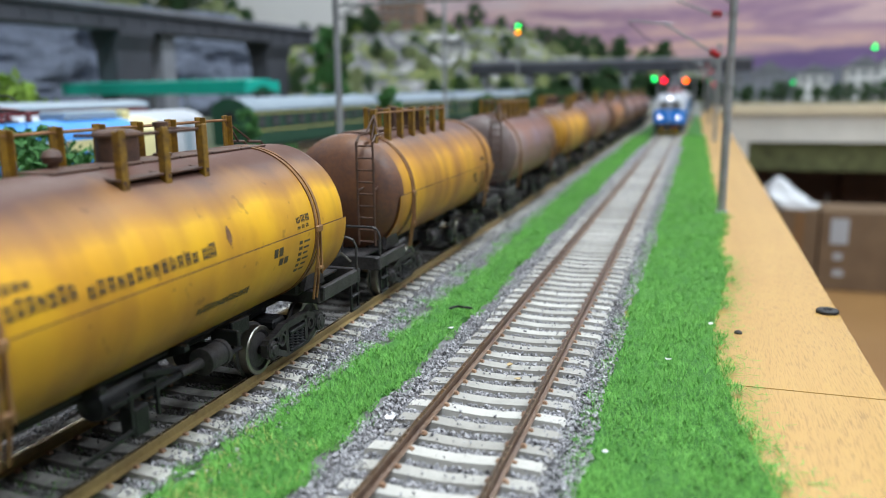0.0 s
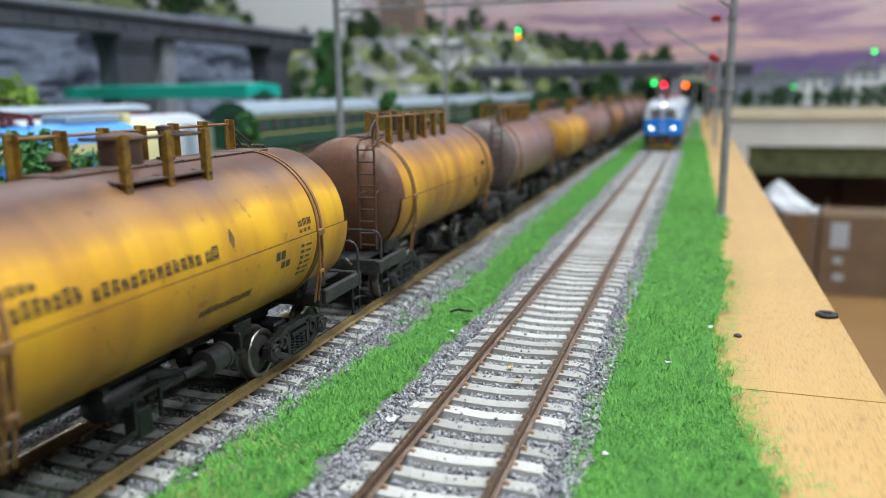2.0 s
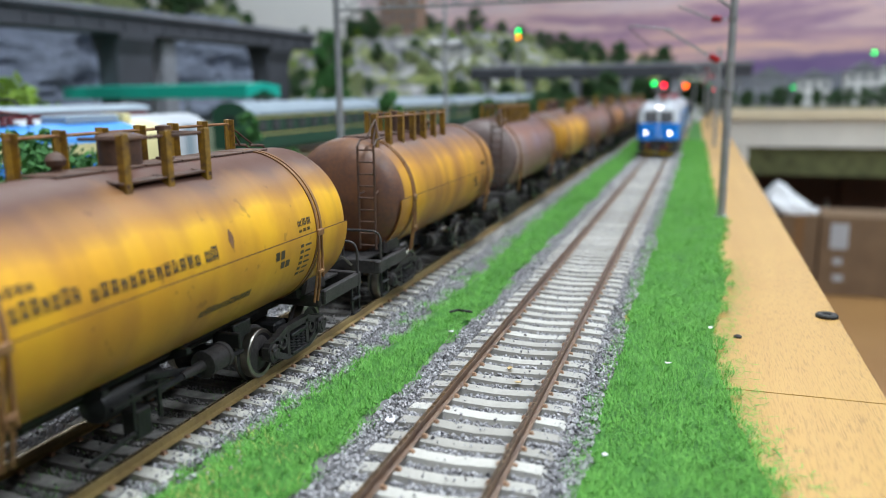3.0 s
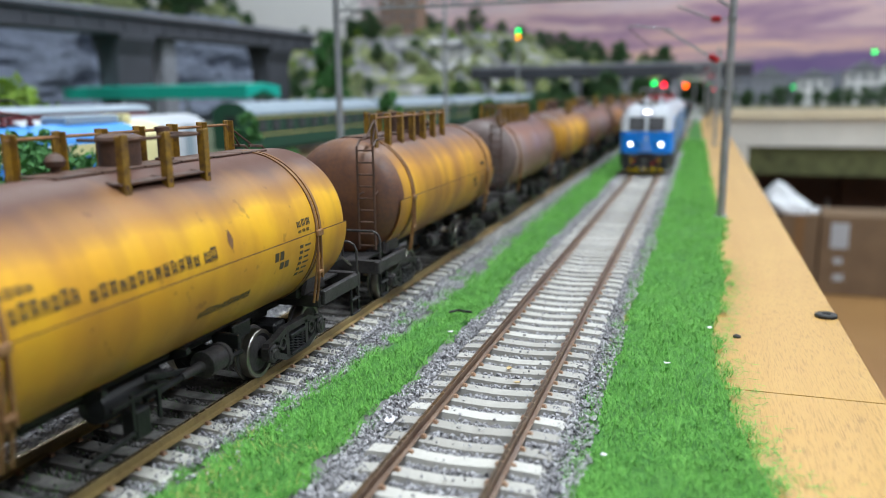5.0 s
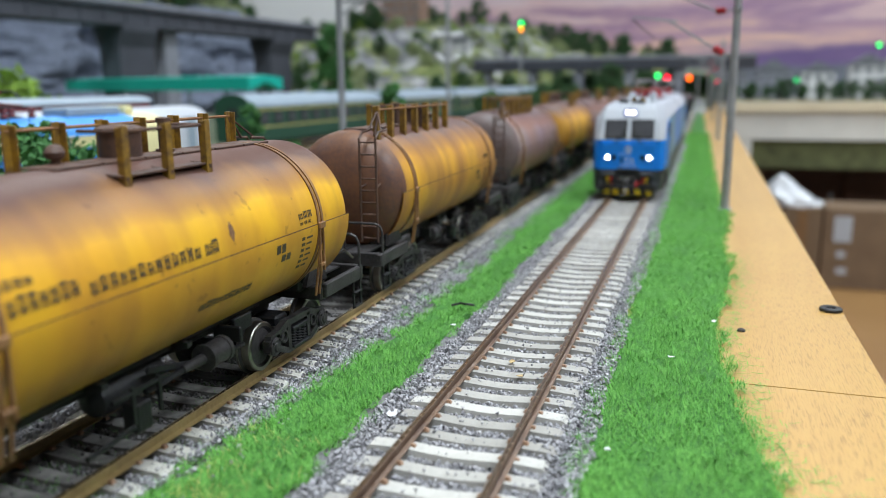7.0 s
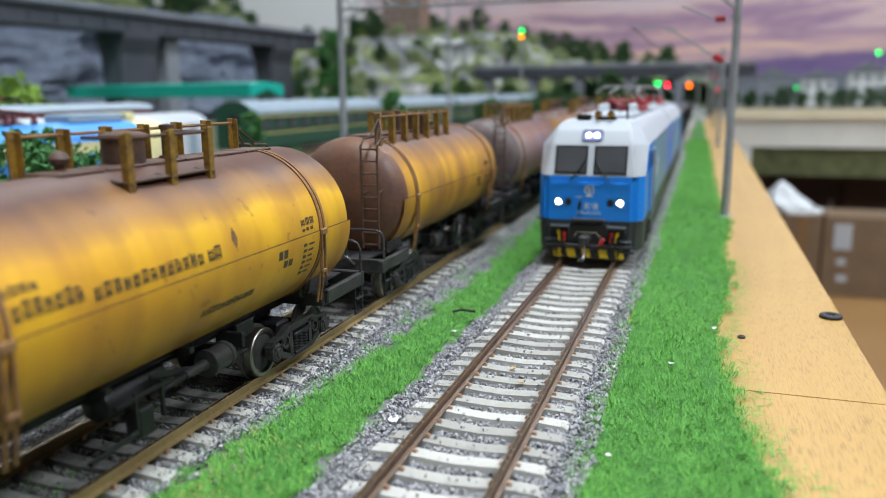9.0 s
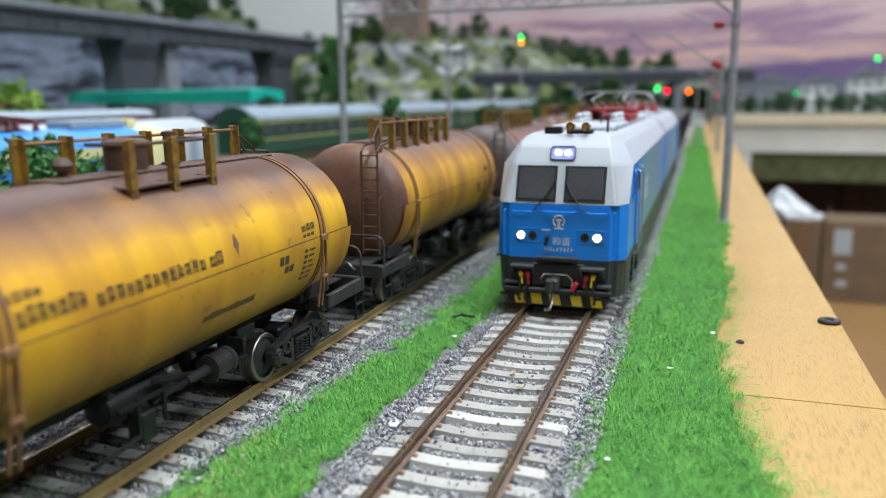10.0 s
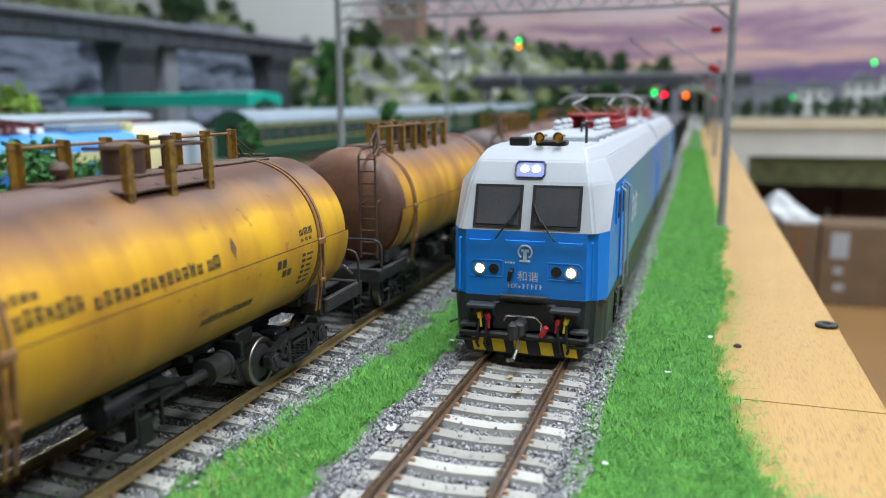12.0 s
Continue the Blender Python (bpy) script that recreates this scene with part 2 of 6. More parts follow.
def wood():
    m = bpy.data.materials.new("varnished_plywood")
    nt, b = nodes_of(m)
    v1 = coords(nt, (60, 4.5, 60))
    v2 = coords(nt, (3000, 230, 3000))
    n1, n2 = noise_of(nt, v1, 1.0, 5, 0.6, 0.8), noise_of(nt, v2, 1.0, 3, 0.6, 0.3)
    n3 = noise_of(nt, coords(nt), 9, 3)
    c = ramp(nt, calc(nt, "ADD", calc(nt, "MULTIPLY", n1, 0.6), calc(nt, "MULTIPLY", n3, 0.4)), [(0.3, (0.37, 0.205, 0.047)), (0.7, (0.51, 0.31, 0.085))])
    pores = ramp(nt, n2, [(0.33, (0.5, 0.45, 0.42)), (0.5, (1, 1, 1))])
    c = mixc(nt, calc(nt, "MULTIPLY", noise_of(nt, coords(nt), 30, 3), 1.25, True), c, pores, "MULTIPLY")
    nt.links.new(c, b.inputs["Base Color"])
    b.inputs["Roughness"].default_value = 0.42
    bump_of(nt, b, n2, 0.00012, 0.5)
    return m


m_wood = wood()


# ---------------------------------------------------------------- mesh tools (all in millimetres)
def link_mesh(name, bm, mat, smooth=False):
    bmesh.ops.scale(bm, vec=(MM, MM, MM), verts=bm.verts)
    me = bpy.data.meshes.new(name)
    bm.to_mesh(me)
    bm.free()
    me.materials.append(mat)
    if smooth:
        me.shade_smooth()
        me.set_sharp_from_angle(angle=radians(38))
    return new(name, me)


def part(name, bm, mat, parent=None, label="", at=(0, 0, 0), smooth=False):
    ob = link_mesh(name, bm, mat, smooth)
    ob.location = Vector(at) * MM
    ob.parent = parent
    if label:
        ob["label"] = label
    return ob


def thing(name, at, label, category, group="", turn=0.0):
    ob = new(name)
    ob.empty_display_size = 0.005
    ob.matrix_basis = pose(at[0] * MM, at[1] * MM, at[2] * MM, 0, 0, turn)
    return tagged(ob, label, category, group)


def box(bm, c, s, rot=None, bevel=0.0):
    g = bmesh.ops.create_cube(bm, size=1.0)
    vs = g["verts"]
    for v in vs:
        v.co = Vector((v.co.x * s[0], v.co.y * s[1], v.co.z * s[2]))
    if bevel:
        es = list({e for v in vs for e in v.link_edges})
        r = bmesh.ops.bevel(bm, geom=es, offset=bevel, segments=1, affect="EDGES")
        vs = list({v for f in r["faces"] for v in f.verts} | {v for v in vs if v.is_valid})
    mtx = Matrix.Translation(c) @ (Euler([radians(a) for a in rot]).to_matrix().to_4x4() if rot else Matrix.Identity(4))
    for v in vs:
        v.co = mtx @ v.co
    return bm


def rod(bm, a, b, r, seg=8, r2=None):
    a, b = Vector(a), Vector(b)
    d = b - a
    mtx = Matrix.Translation((a + b) / 2) @ d.to_track_quat("Z", "Y").to_matrix().to_4x4()
    bmesh.ops.create_cone(bm, cap_ends=True, segments=seg, radius1=r, radius2=r if r2 is None else r2, depth=d.length, matrix=mtx)
    return bm


def bent(bm, pts, r, seg=6):
    for a, b in zip(pts, pts[1:]):
        rod(bm, a, b, r, seg)
    return bm


def lathe(bm, prof, origin, axis="Y", seg=48, close=True):
    """Revolve (radius, along) pairs round an axis through origin."""
    o = Vector(origin)
    rings = []
    for r, h in prof:
        ring = []
        for k in range(seg):
            a = 2 * math.pi * k / seg
            c, s = math.cos(a) * r, math.sin(a) * r
            p = {"X": (h, c, s), "Y": (c, h, s), "Z": (c, s, h)}[axis]
            ring.append(bm.verts.new(o + Vector(p)))
        rings.append(ring)
    for p, q in zip(rings, rings[1:]):
        for k in range(seg):
            bm.faces.new((p[k], p[(k + 1) % seg], q[(k + 1) % seg], q[k]))
    if close:
        bm.faces.new(rings[0])
        bm.faces.new(rings[-1])
    bmesh.ops.recalc_face_normals(bm, faces=bm.faces)
    return bm


def ribbed(a, c, r, n=5):
    """A turned insulator with n sheds from a to c."""
    a, c = Vector(a), Vector(c)
    d = c - a
    step = d.length / n
    prof = [(r * 0.4, 0.0)]
    for k in range(n):
        prof += [(r * 0.6, step * (k + 0.05)), (r, step * (k + 0.45)), (r * 0.95, step * (k + 0.6)), (r * 0.6, step * (k + 0.8))]
    prof.append((r * 0.4, d.length))
    bm = lathe(bmesh.new(), prof, (0, 0, 0), "Z", 14)
    mtx = Matrix.Translation(a) @ d.to_track_quat("Z", "Y").to_matrix().to_4x4()
    bmesh.ops.transform(bm, matrix=mtx, verts=bm.verts)
    return bm


def prism(bm, poly, axis, h0, h1):
    """Extrude a polygon given in the other two axes from h0 to h1 along axis."""
    def at(p, h):
        return {"X": (h, p[0], p[1]), "Y": (p[0], h, p[1]), "Z": (p[0], p[1], h)}[axis]
    lo, hi = [bm.verts.new(at(p, h0)) for p in poly], [bm.verts.new(at(p, h1)) for p in poly]
    fs = [bm.faces.new(lo), bm.faces.new(hi)]
    n = len(poly)
    for k in range(n):
        fs.append(bm.faces.new((lo[k], lo[(k + 1) % n], hi[(k + 1) % n], hi[k])))
    bmesh.ops.recalc_face_normals(bm, faces=fs)
    return bm


def B():
    return bmesh.new()


def raw(name, verts, faces, mat, parent=None):
    me = bpy.data.meshes.new(name)
    me.from_pydata((np.asarray(verts) * MM).tolist(), [], [tuple(int(i) for i in f) for f in faces])
    me.materials.append(mat)
    ob = new(name, me)
    ob.parent = parent
    return ob


# ---------------------------------------------------------------- the room
m_roomwall = M("pale_room_wall", (0.27, 0.27, 0.28), 0.9, col2=(0.23, 0.23, 0.24), big=1.5, fine=60, bump=0.0005)
m_ceil = M("ceiling_paint", (0.45, 0.45, 0.46), 0.9, big=1.5, fine=60)
m_floor = M("tan_floor_boards", (0.36, 0.2, 0.075), 0.4, col2=(0.27, 0.14, 0.05), big=3, fine=80, bump=0.0005)


def slab(name, lo, hi, mat, kind="structure", label="", category=""):
    b = box(B(), [(p + q) / 2 for p, q in zip(lo, hi)], [q - p for p, q in zip(lo, hi)])
    ob = part(name, b, mat)
    return tagged(ob, label, category, kind=kind)


slab("floor", (-3600, -2600, -1000), (3200, 5200, -950), m_floor, label="tan floor of the exhibition room", category="floor")
slab("ceiling", (-3600, -2600, 1750), (3200, 5200, 1800), m_ceil, label="white room ceiling", category="ceiling")
slab("wall_north", (-3600, 5100, -950), (3200, 5200, 1750), m_roomwall, label="pale grey room wall", category="wall")
slab("wall_south", (-3600, -2600, -950), (3200, -2500, 1750), m_roomwall, label="pale grey room wall", category="wall")
slab("wall_west", (-3600, -2500, -950), (-3500, 5100, 1750), m_roomwall, label="pale grey room wall", category="wall")
slab("wall_east", (3100, -2500, -950), (3200, 5100, 1750), m_roomwall, label="pale grey room wall", category="wall")

# ---------------------------------------------------------------- baseboard of the layout
BOARD_Z = -5.0
XB = 73.4
slab("layout_board", (-2600, 163.9, -24), (XB, 3590, BOARD_Z), m_wood, label="varnished yellow plywood layout board", category="board")
slab("layout_board", (-2600, -700, -24), (XB - 0.15, 163.6, BOARD_Z - 0.05), m_wood, label="varnished yellow plywood layout board", category="board")

for k, (tx, ty) in enumerate(((-2500, -600), (-1200, -600), (20, -600), (-2500, 1400), (-1200, 1400), (20, 1400), (-2500, 3400), (-1200, 3400), (20, 3400), (1300, 3500), (2500, 3500), (2500, 2760))):
    leg = box(B(), (tx, ty, -487), (60, 60, 926), bevel=3)
    tagged(part("layout_leg", leg, m_wood), "square wooden leg under the layout board", "leg", kind="structure")
slab("yard_ground", (-1130, -160, BOARD_Z), (-131, 1670, BOARD_Z + 0.5), M("yard_gravel", (0.15, 0.17, 0.11), 0.95, col2=(0.06, 0.085, 0.04), big=40, fine=500, bump=0.001), label="dull green and grey yard ground", category="ground")

rng = np.random.default_rng(7)


def wavy(y, seed, amp):
    return amp * (noise.noise(Vector((y * 0.021, seed, 0))) + 0.6 * noise.noise(Vector((y * 0.09, seed, 3))) + 0.35 * noise.noise(Vector((y * 0.33, seed, 5))))


def right_edge(y):
    base = np.interp(y, [60, 100, 120, 144, 174, 200, 265, 320, 380, 420, 560, 810, 1400, 2200], [60, 54, 51, 46.5, 42.6, 42.6, 47.5, 46.6, 50, 46.5, 44.5, 42.5, 38, 26])
    return float(base) + wavy(y, 11, 1.6)


def mid_left(y):
    return float(np.interp(y, [60, 90, 130, 185, 230, 300, 400, 600], [-46, -44.5, -41, -35.5, -35.5, -38.5, -41, -43.5])) + wavy(y, 4, 2.2)


def strip(name, ys, left, right, z, mat, nx=10, hill=0.6):
    verts, faces = [], []
    for y in ys:
        a, c = left(y), right(y)
        for i in range(nx + 1):
            u = i / nx
            edge = min(u, 1 - u)
            zz = z - 1.2 * max(0, 1 - edge * nx / 1.0) + hill * noise.noise(Vector((u * 3, y * 0.06, z)))
            verts.append((a + (c - a) * u, y, zz))
    for j in range(len(ys) - 1):
        for i in range(nx):
            k = j * (nx + 1) + i
            faces.append((k, k + 1, k + nx + 2, k + nx + 1))
    return raw(name, verts, faces, mat)


YS = list(np.concatenate([np.arange(-20, 420, 4.0), np.arange(420, 2300, 20.0)]))
tagged(strip("ground", YS, lambda y: -130, lambda y: 19.4 + wavy(y, 3, 1.5), -4.45, m_bed, 40, 0.5), "grey ballast bed under the two tracks", "ground", kind="structure")
tagged(strip("grass_verge", YS, lambda y: 18.4 + wavy(y, 3, 1.5), lambda y: right_edge(y) - 1.6, -3.9, m_turf, 16, 0.5), "bright green grass mat beside the track", "ground", kind="structure")
tagged(strip("grass_middle", YS, lambda y: mid_left(y) + 3.4, lambda y: -21.6 + wavy(y, 5, 2.6), -3.7, m_turf, 14, 0.5), "bright green grass mat between the tracks", "ground", kind="structure")


def blades(name, n, y0, y1, left, right, z, label, long=1.75, mat=None, fray=(3.0, 3.0)):
    """Fibres that lie every way; the mat thins out into tufts along both its edges."""
    ys = y0 + (y1 - y0) * rng.random(n) ** 1.9
    us = rng.random(n)
    rnd = rng.random((n, 6))
    verts = []
    for i in range(n):
        y, u = ys[i], us[i]
        a, c = left(y) - fray[0], right(y) + fray[1]
        x = a + (c - a) * u
        din, dout = x - a, c - x
        tuft = 0.5 + 0.75 * noise.noise(Vector((x * 0.22, y * 0.16, 8))) + 0.45 * noise.noise(Vector((x * 0.7, y * 0.6, 2)))
        if tuft > min(din / (fray[0] * 2.0), dout / (fray[1] * 2.0)) * 1.05:
            continue
        ang, lean = rnd[i, 0] * 6.283, 0.45 + 1.05 * rnd[i, 1] ** 0.7
        clump = noise.noise(Vector((x * 0.4, y * 0.4, 6)))
        h = long * (0.45 + rnd[i, 2] * 0.9) * (1 + 0.5 * clump)
        w = 0.072 * (1 + min(2.0, max(0.0, (y - 250) / 500)))
        dx, dy = math.cos(ang), math.sin(ang)
        zb = z - 0.45 + 0.5 * rnd[i, 3] + 0.35 * clump
        bx, bz = h * math.sin(lean), h * math.cos(lean)
        verts += [(x - dy * w, y + dx * w, zb), (x + dy * w, y - dx * w, zb), (x + dx * bx, y + dy * bx, zb + 0.25 + bz)]
    ob = raw(name, verts, np.arange(len(verts)).reshape(-1, 3), mat or m_blade)
    return tagged(ob, label, "grass", kind="stuff")


blades("verge_grass", 230000, 45, 1000, lambda y: 17.6 + wavy(y, 3, 1.5), lambda y: right_edge(y) - 0.6, -3.9, "short bright green static grass beside the track", fray=(2.6, 2.4))
blades("middle_grass", 170000, 60, 1000, lambda y: mid_left(y) + 1.6, lambda y: -20.8 + wavy(y, 5, 2.6), -3.7, "short bright green static grass between tracks", fray=(6.5, 3.2))
blades("far_side_grass", 22000, 70, 420, lambda y: -106 + wavy(y, 9, 2.0), lambda y: -80 + wavy(y, 10, 2.0), -3.9, "bright green static grass behind the tank wagons", fray=(3.0, 3.0))
blades("dry_grass", 500, 88, 112, lambda y: -38, lambda y: -25, -3.3, "straw-coloured fibres in a bald patch of grass", mat=m_straw_blade, fray=(4.0, 4.0))
blades("dry_grass", 350, 60, 108, lambda y: 47, lambda y: right_edge(y) + 2, -3.5, "straw-coloured fibres at the frayed edge", mat=m_straw_blade, fray=(4.0, 4.0))
blades("trackside_grass", 1400, 78, 150, lambda y: -64, lambda y: -53, -3.2, "stray green tufts between the wagon rails", fray=(9.0, 9.0))


# ---------------------------------------------------------------- track
PITCH = 6.25
TRACKS = (0.0, -56.6)


def rail_bm(y0, y1):
    prof = [(-0.45, 0), (0.45, 0), (0.45, -0.55), (0.16, -0.75), (0.16, -1.55), (1.0, -1.8), (1.0, -2.0), (-1.0, -2.0), (-1.0, -1.8), (-0.16, -1.55), (-0.16, -0.75), (-0.45, -0.55)]
    return prism(B(), prof, "Y", y0, y1)


def sleeper_mesh():
    b = B()
    xs = [-15, -14.4, -9.5, -4.5, 0, 4.5, 9.5, 14.4, 15]
    zs = [-2.9, -2.35, -2.1, -2.5, -2.7, -2.5, -2.1, -2.35, -2.9]
    tw, bw = 1.5, 1.95
    cols = []
    for x, z in zip(xs, zs):
        cols.append([b.verts.new(p) for p in ((x, -bw, -4.9), (x, -tw, z), (x, tw, z), (x, bw, -4.9))])
    for p, q in zip(cols, cols[1:]):
        for k in range(3):
            b.faces.new((p[k], q[k], q[k + 1], p[k + 1]))
    b.faces.new(cols[0])
    b.faces.new(cols[-1])
    bmesh.ops.recalc_face_normals(b, faces=b.faces)
    bmesh.ops.scale(b, vec=(MM, MM, MM), verts=b.verts)
    me = bpy.data.meshes.new("sleeper")
    b.to_mesh(me)
    b.free()
    return me


def track(x, mat_sleeper, mat_rail, y0, n_parts, label):
    root = tagged(thing("railway_track", (x, 0, 0), label, "track"), kind="structure")
    for s in (-1, 1):
        r = part("rail", rail_bm(-150, 2320), mat_rail, root, "weathered brown steel rail", at=(s * 8.7, 0, 0))
        part("rail_head", box(B(), (0, 1085, 0.02), (0.56, 2470, 0.06)), m_railtop, r)
    me = sleeper_mesh()
    me.materials.append(mat_sleeper)
    for k in range(n_parts):
        ob = new("sleeper", me)
        ob.parent = root
        ob.matrix_basis = pose(rng.normal(0, 0.25) * MM, (y0 + k * PITCH) * MM, rng.normal(0, 0.08) * MM, 0, 0, rng.normal(0, 0.7))
    # the farther sleepers as one piece
    v0 = np.array([v.co[:] for v in me.vertices]) / MM
    f0 = [tuple(p.vertices) for p in me.polygons]
    vs, fs = [], []
    for k in range(n_parts, int((2300 - y0) / PITCH)):
        o = len(vs)
        vs += (v0 + (0, y0 + k * PITCH, 0)).tolist()
        fs += [tuple(i + o for i in f) for f in f0]
    tagged(raw("far_sleepers", vs, fs, mat_sleeper, root), kind="stuff")
    # fastenings: two clips on each side of each rail
    vs, fs = [], []
    for k in range(0, 90):
        y = y0 + k * PITCH
        for s in (-1, 1):
            for d in (-1, 1):
                cx, cy, h = s * 8.7 + d * 1.35, y + rng.normal(0, 0.08), 0.55
                o = len(vs)
                vs += [(cx - .5, cy - .5, -2.2), (cx + .5, cy - .5, -2.2), (cx + .5, cy + .5, -2.2), (cx - .5, cy + .5, -2.2),
                       (cx - .32 - d * .1, cy - .3, -2.2 + h), (cx + .32 - d * .1, cy - .3, -2.2 + h), (cx + .32 - d * .1, cy + .3, -2.2 + h), (cx - .32 - d * .1, cy + .3, -2.2 + h)]
                fs += [tuple(i + o for i in f) for f in ((4, 5, 6, 7), (0, 1, 5, 4), (1, 2, 6, 5), (2, 3, 7, 6), (3, 0, 4, 7))]
    tagged(raw("rail_clips", vs, fs, m_clip, root), "small rusty rail fastenings", kind="stuff")
    return root


track(0.0, m_sleeper, m_rail_b, 42.5, 150, "straight track with brown rails on pale concrete sleepers")
track(-56.6, m_sleeper_d, m_rail, 30.0, 140, "straight track with dirty sleepers and painted-in shade of the tank wagons")


def ballast(name, x, n, y0, y1, label, inside=False, wide=20.0, mat=None):
    """Angular stones; inside keeps them between the rails, else they lie outside or everywhere."""
    base = np.array([(1, 0, -.5), (-.6, .8, -.5), (-.5, -.9, -.4), (.2, .1, 1.0), (.7, .6, .3), (-.8, -.1, .4), (.3, -.8, .35)])
    tri = [(0, 1, 4), (1, 5, 3), (1, 3, 4), (0, 4, 3), (0, 3, 6), (6, 3, 5), (6, 5, 2), (0, 6, 2), (5, 1, 2)]
    vs, fs = [], []
    cnt = 0
    while cnt < n:
        y = y0 + (y1 - y0) * rng.random() ** 1.8
        u = rng.uniform(-1, 1) * (7.4 if inside else wide + 4)
        if not inside and x < -1 and abs(u) < 7.4:
            continue
        if abs(u) > wide + wavy(y, 20 + x, 2.5):
            continue
        fringe = 3.2 * noise.noise(Vector((u * 0.3, y * 0.25, 4)))
        if x < -1 and x + u > mid_left(y) + 3.2 + fringe and rng.random() < 0.96:
            continue
        if x > -1 and u < -21.0 + fringe + wavy(y, 5, 2.6) and rng.random() < 0.96:
            continue
        ph = (y - 42.5 + (12.5 if x < -1 else 0)) % PITCH
        on = ph < 1.6 or ph > PITCH - 1.6
        edge = 1.6 < ph < 2.1 or 1.6 < PITCH - ph < 2.1
        if abs(u) < 14.9 and on and rng.random() < (0.975 if abs(u) < 11 else 0.8 if x > -1 else 0.62):
            continue
        if abs(abs(u) - 8.7) < 1.25:
            continue
        s = (0.2 + 0.34 * rng.random() ** 1.4) * (1 + max(0, y - 330) / 420)
        if on and abs(u) < 14.9:
            z, s = -2.25, s * 0.7
        else:
            z = -4.0 + (1.15 if not edge else 0.7) * rng.random() ** 0.7 + (0.35 if 10 < abs(u) < 16.5 else 0)
        if abs(u) > 16.5:
            z -= 0.35
        q = Euler(rng.random(3) * 6.28).to_matrix()
        pts = (base * (0.7 + 0.5 * rng.random((7, 3)))) @ np.array(q) * s + (x + u, y, z)
        o = len(vs)
        vs += pts.tolist()
        fs += [tuple(i + o for i in f) for f in tri]
        cnt += 1
    return tagged(raw(name, vs, fs, mat or m_stone), label, "ballast", kind="stuff")


ballast("ballast", 0.0, 62000, 62, 800, "loose grey ballast stones between pale sleepers", wide=20.0)
ballast("ballast", -56.6, 40000, 62, 800, "loose grey ballast stones beside tank wagons", wide=22.5)
ballast("oily_shaded_ballast", -56.6, 9000, 62, 500, "ballast darkened by oil and painted shade under the tank wagons", True, mat=m_stone_d)


# ---------------------------------------------------------------- tank wagons
R_T, Z_T, HALF_T = 16.5, 27.8, 54.5


def barrel_patch(bm, y0, y1, a0, a1, r=R_T + 0.04, side=1, h=0.06):
    """A thin curved piece on the barrel; angles in degrees above the middle of the side."""
    n = max(2, int(abs(a1 - a0) / 4) + 1)
    if a1 <= 0 and h < 0.1:
        r += 0.08
    grid = []
    for rr in (r, r + h):
        for y in (y0, y1):
            grid.append([bm.verts.new((side * rr * math.cos(radians(a0 + (a1 - a0) * k / n)), y, Z_T + rr * math.sin(radians(a0 + (a1 - a0) * k / n)))) for k in range(n + 1)])
    li, lo, ui, uo = grid
    fs = []
    for k in range(n):
        fs += [bm.faces.new((ui[k], ui[k + 1], uo[k + 1], uo[k])), bm.faces.new((li[k], li[k + 1], ui[k + 1], ui[k])), bm.faces.new((lo[k], lo[k + 1], uo[k + 1], uo[k]))]
    fs += [bm.faces.new((li[0], lo[0], uo[0], ui[0])), bm.faces.new((li[n], lo[n], uo[n], ui[n]))]
    bmesh.ops.recalc_face_normals(bm, faces=fs)


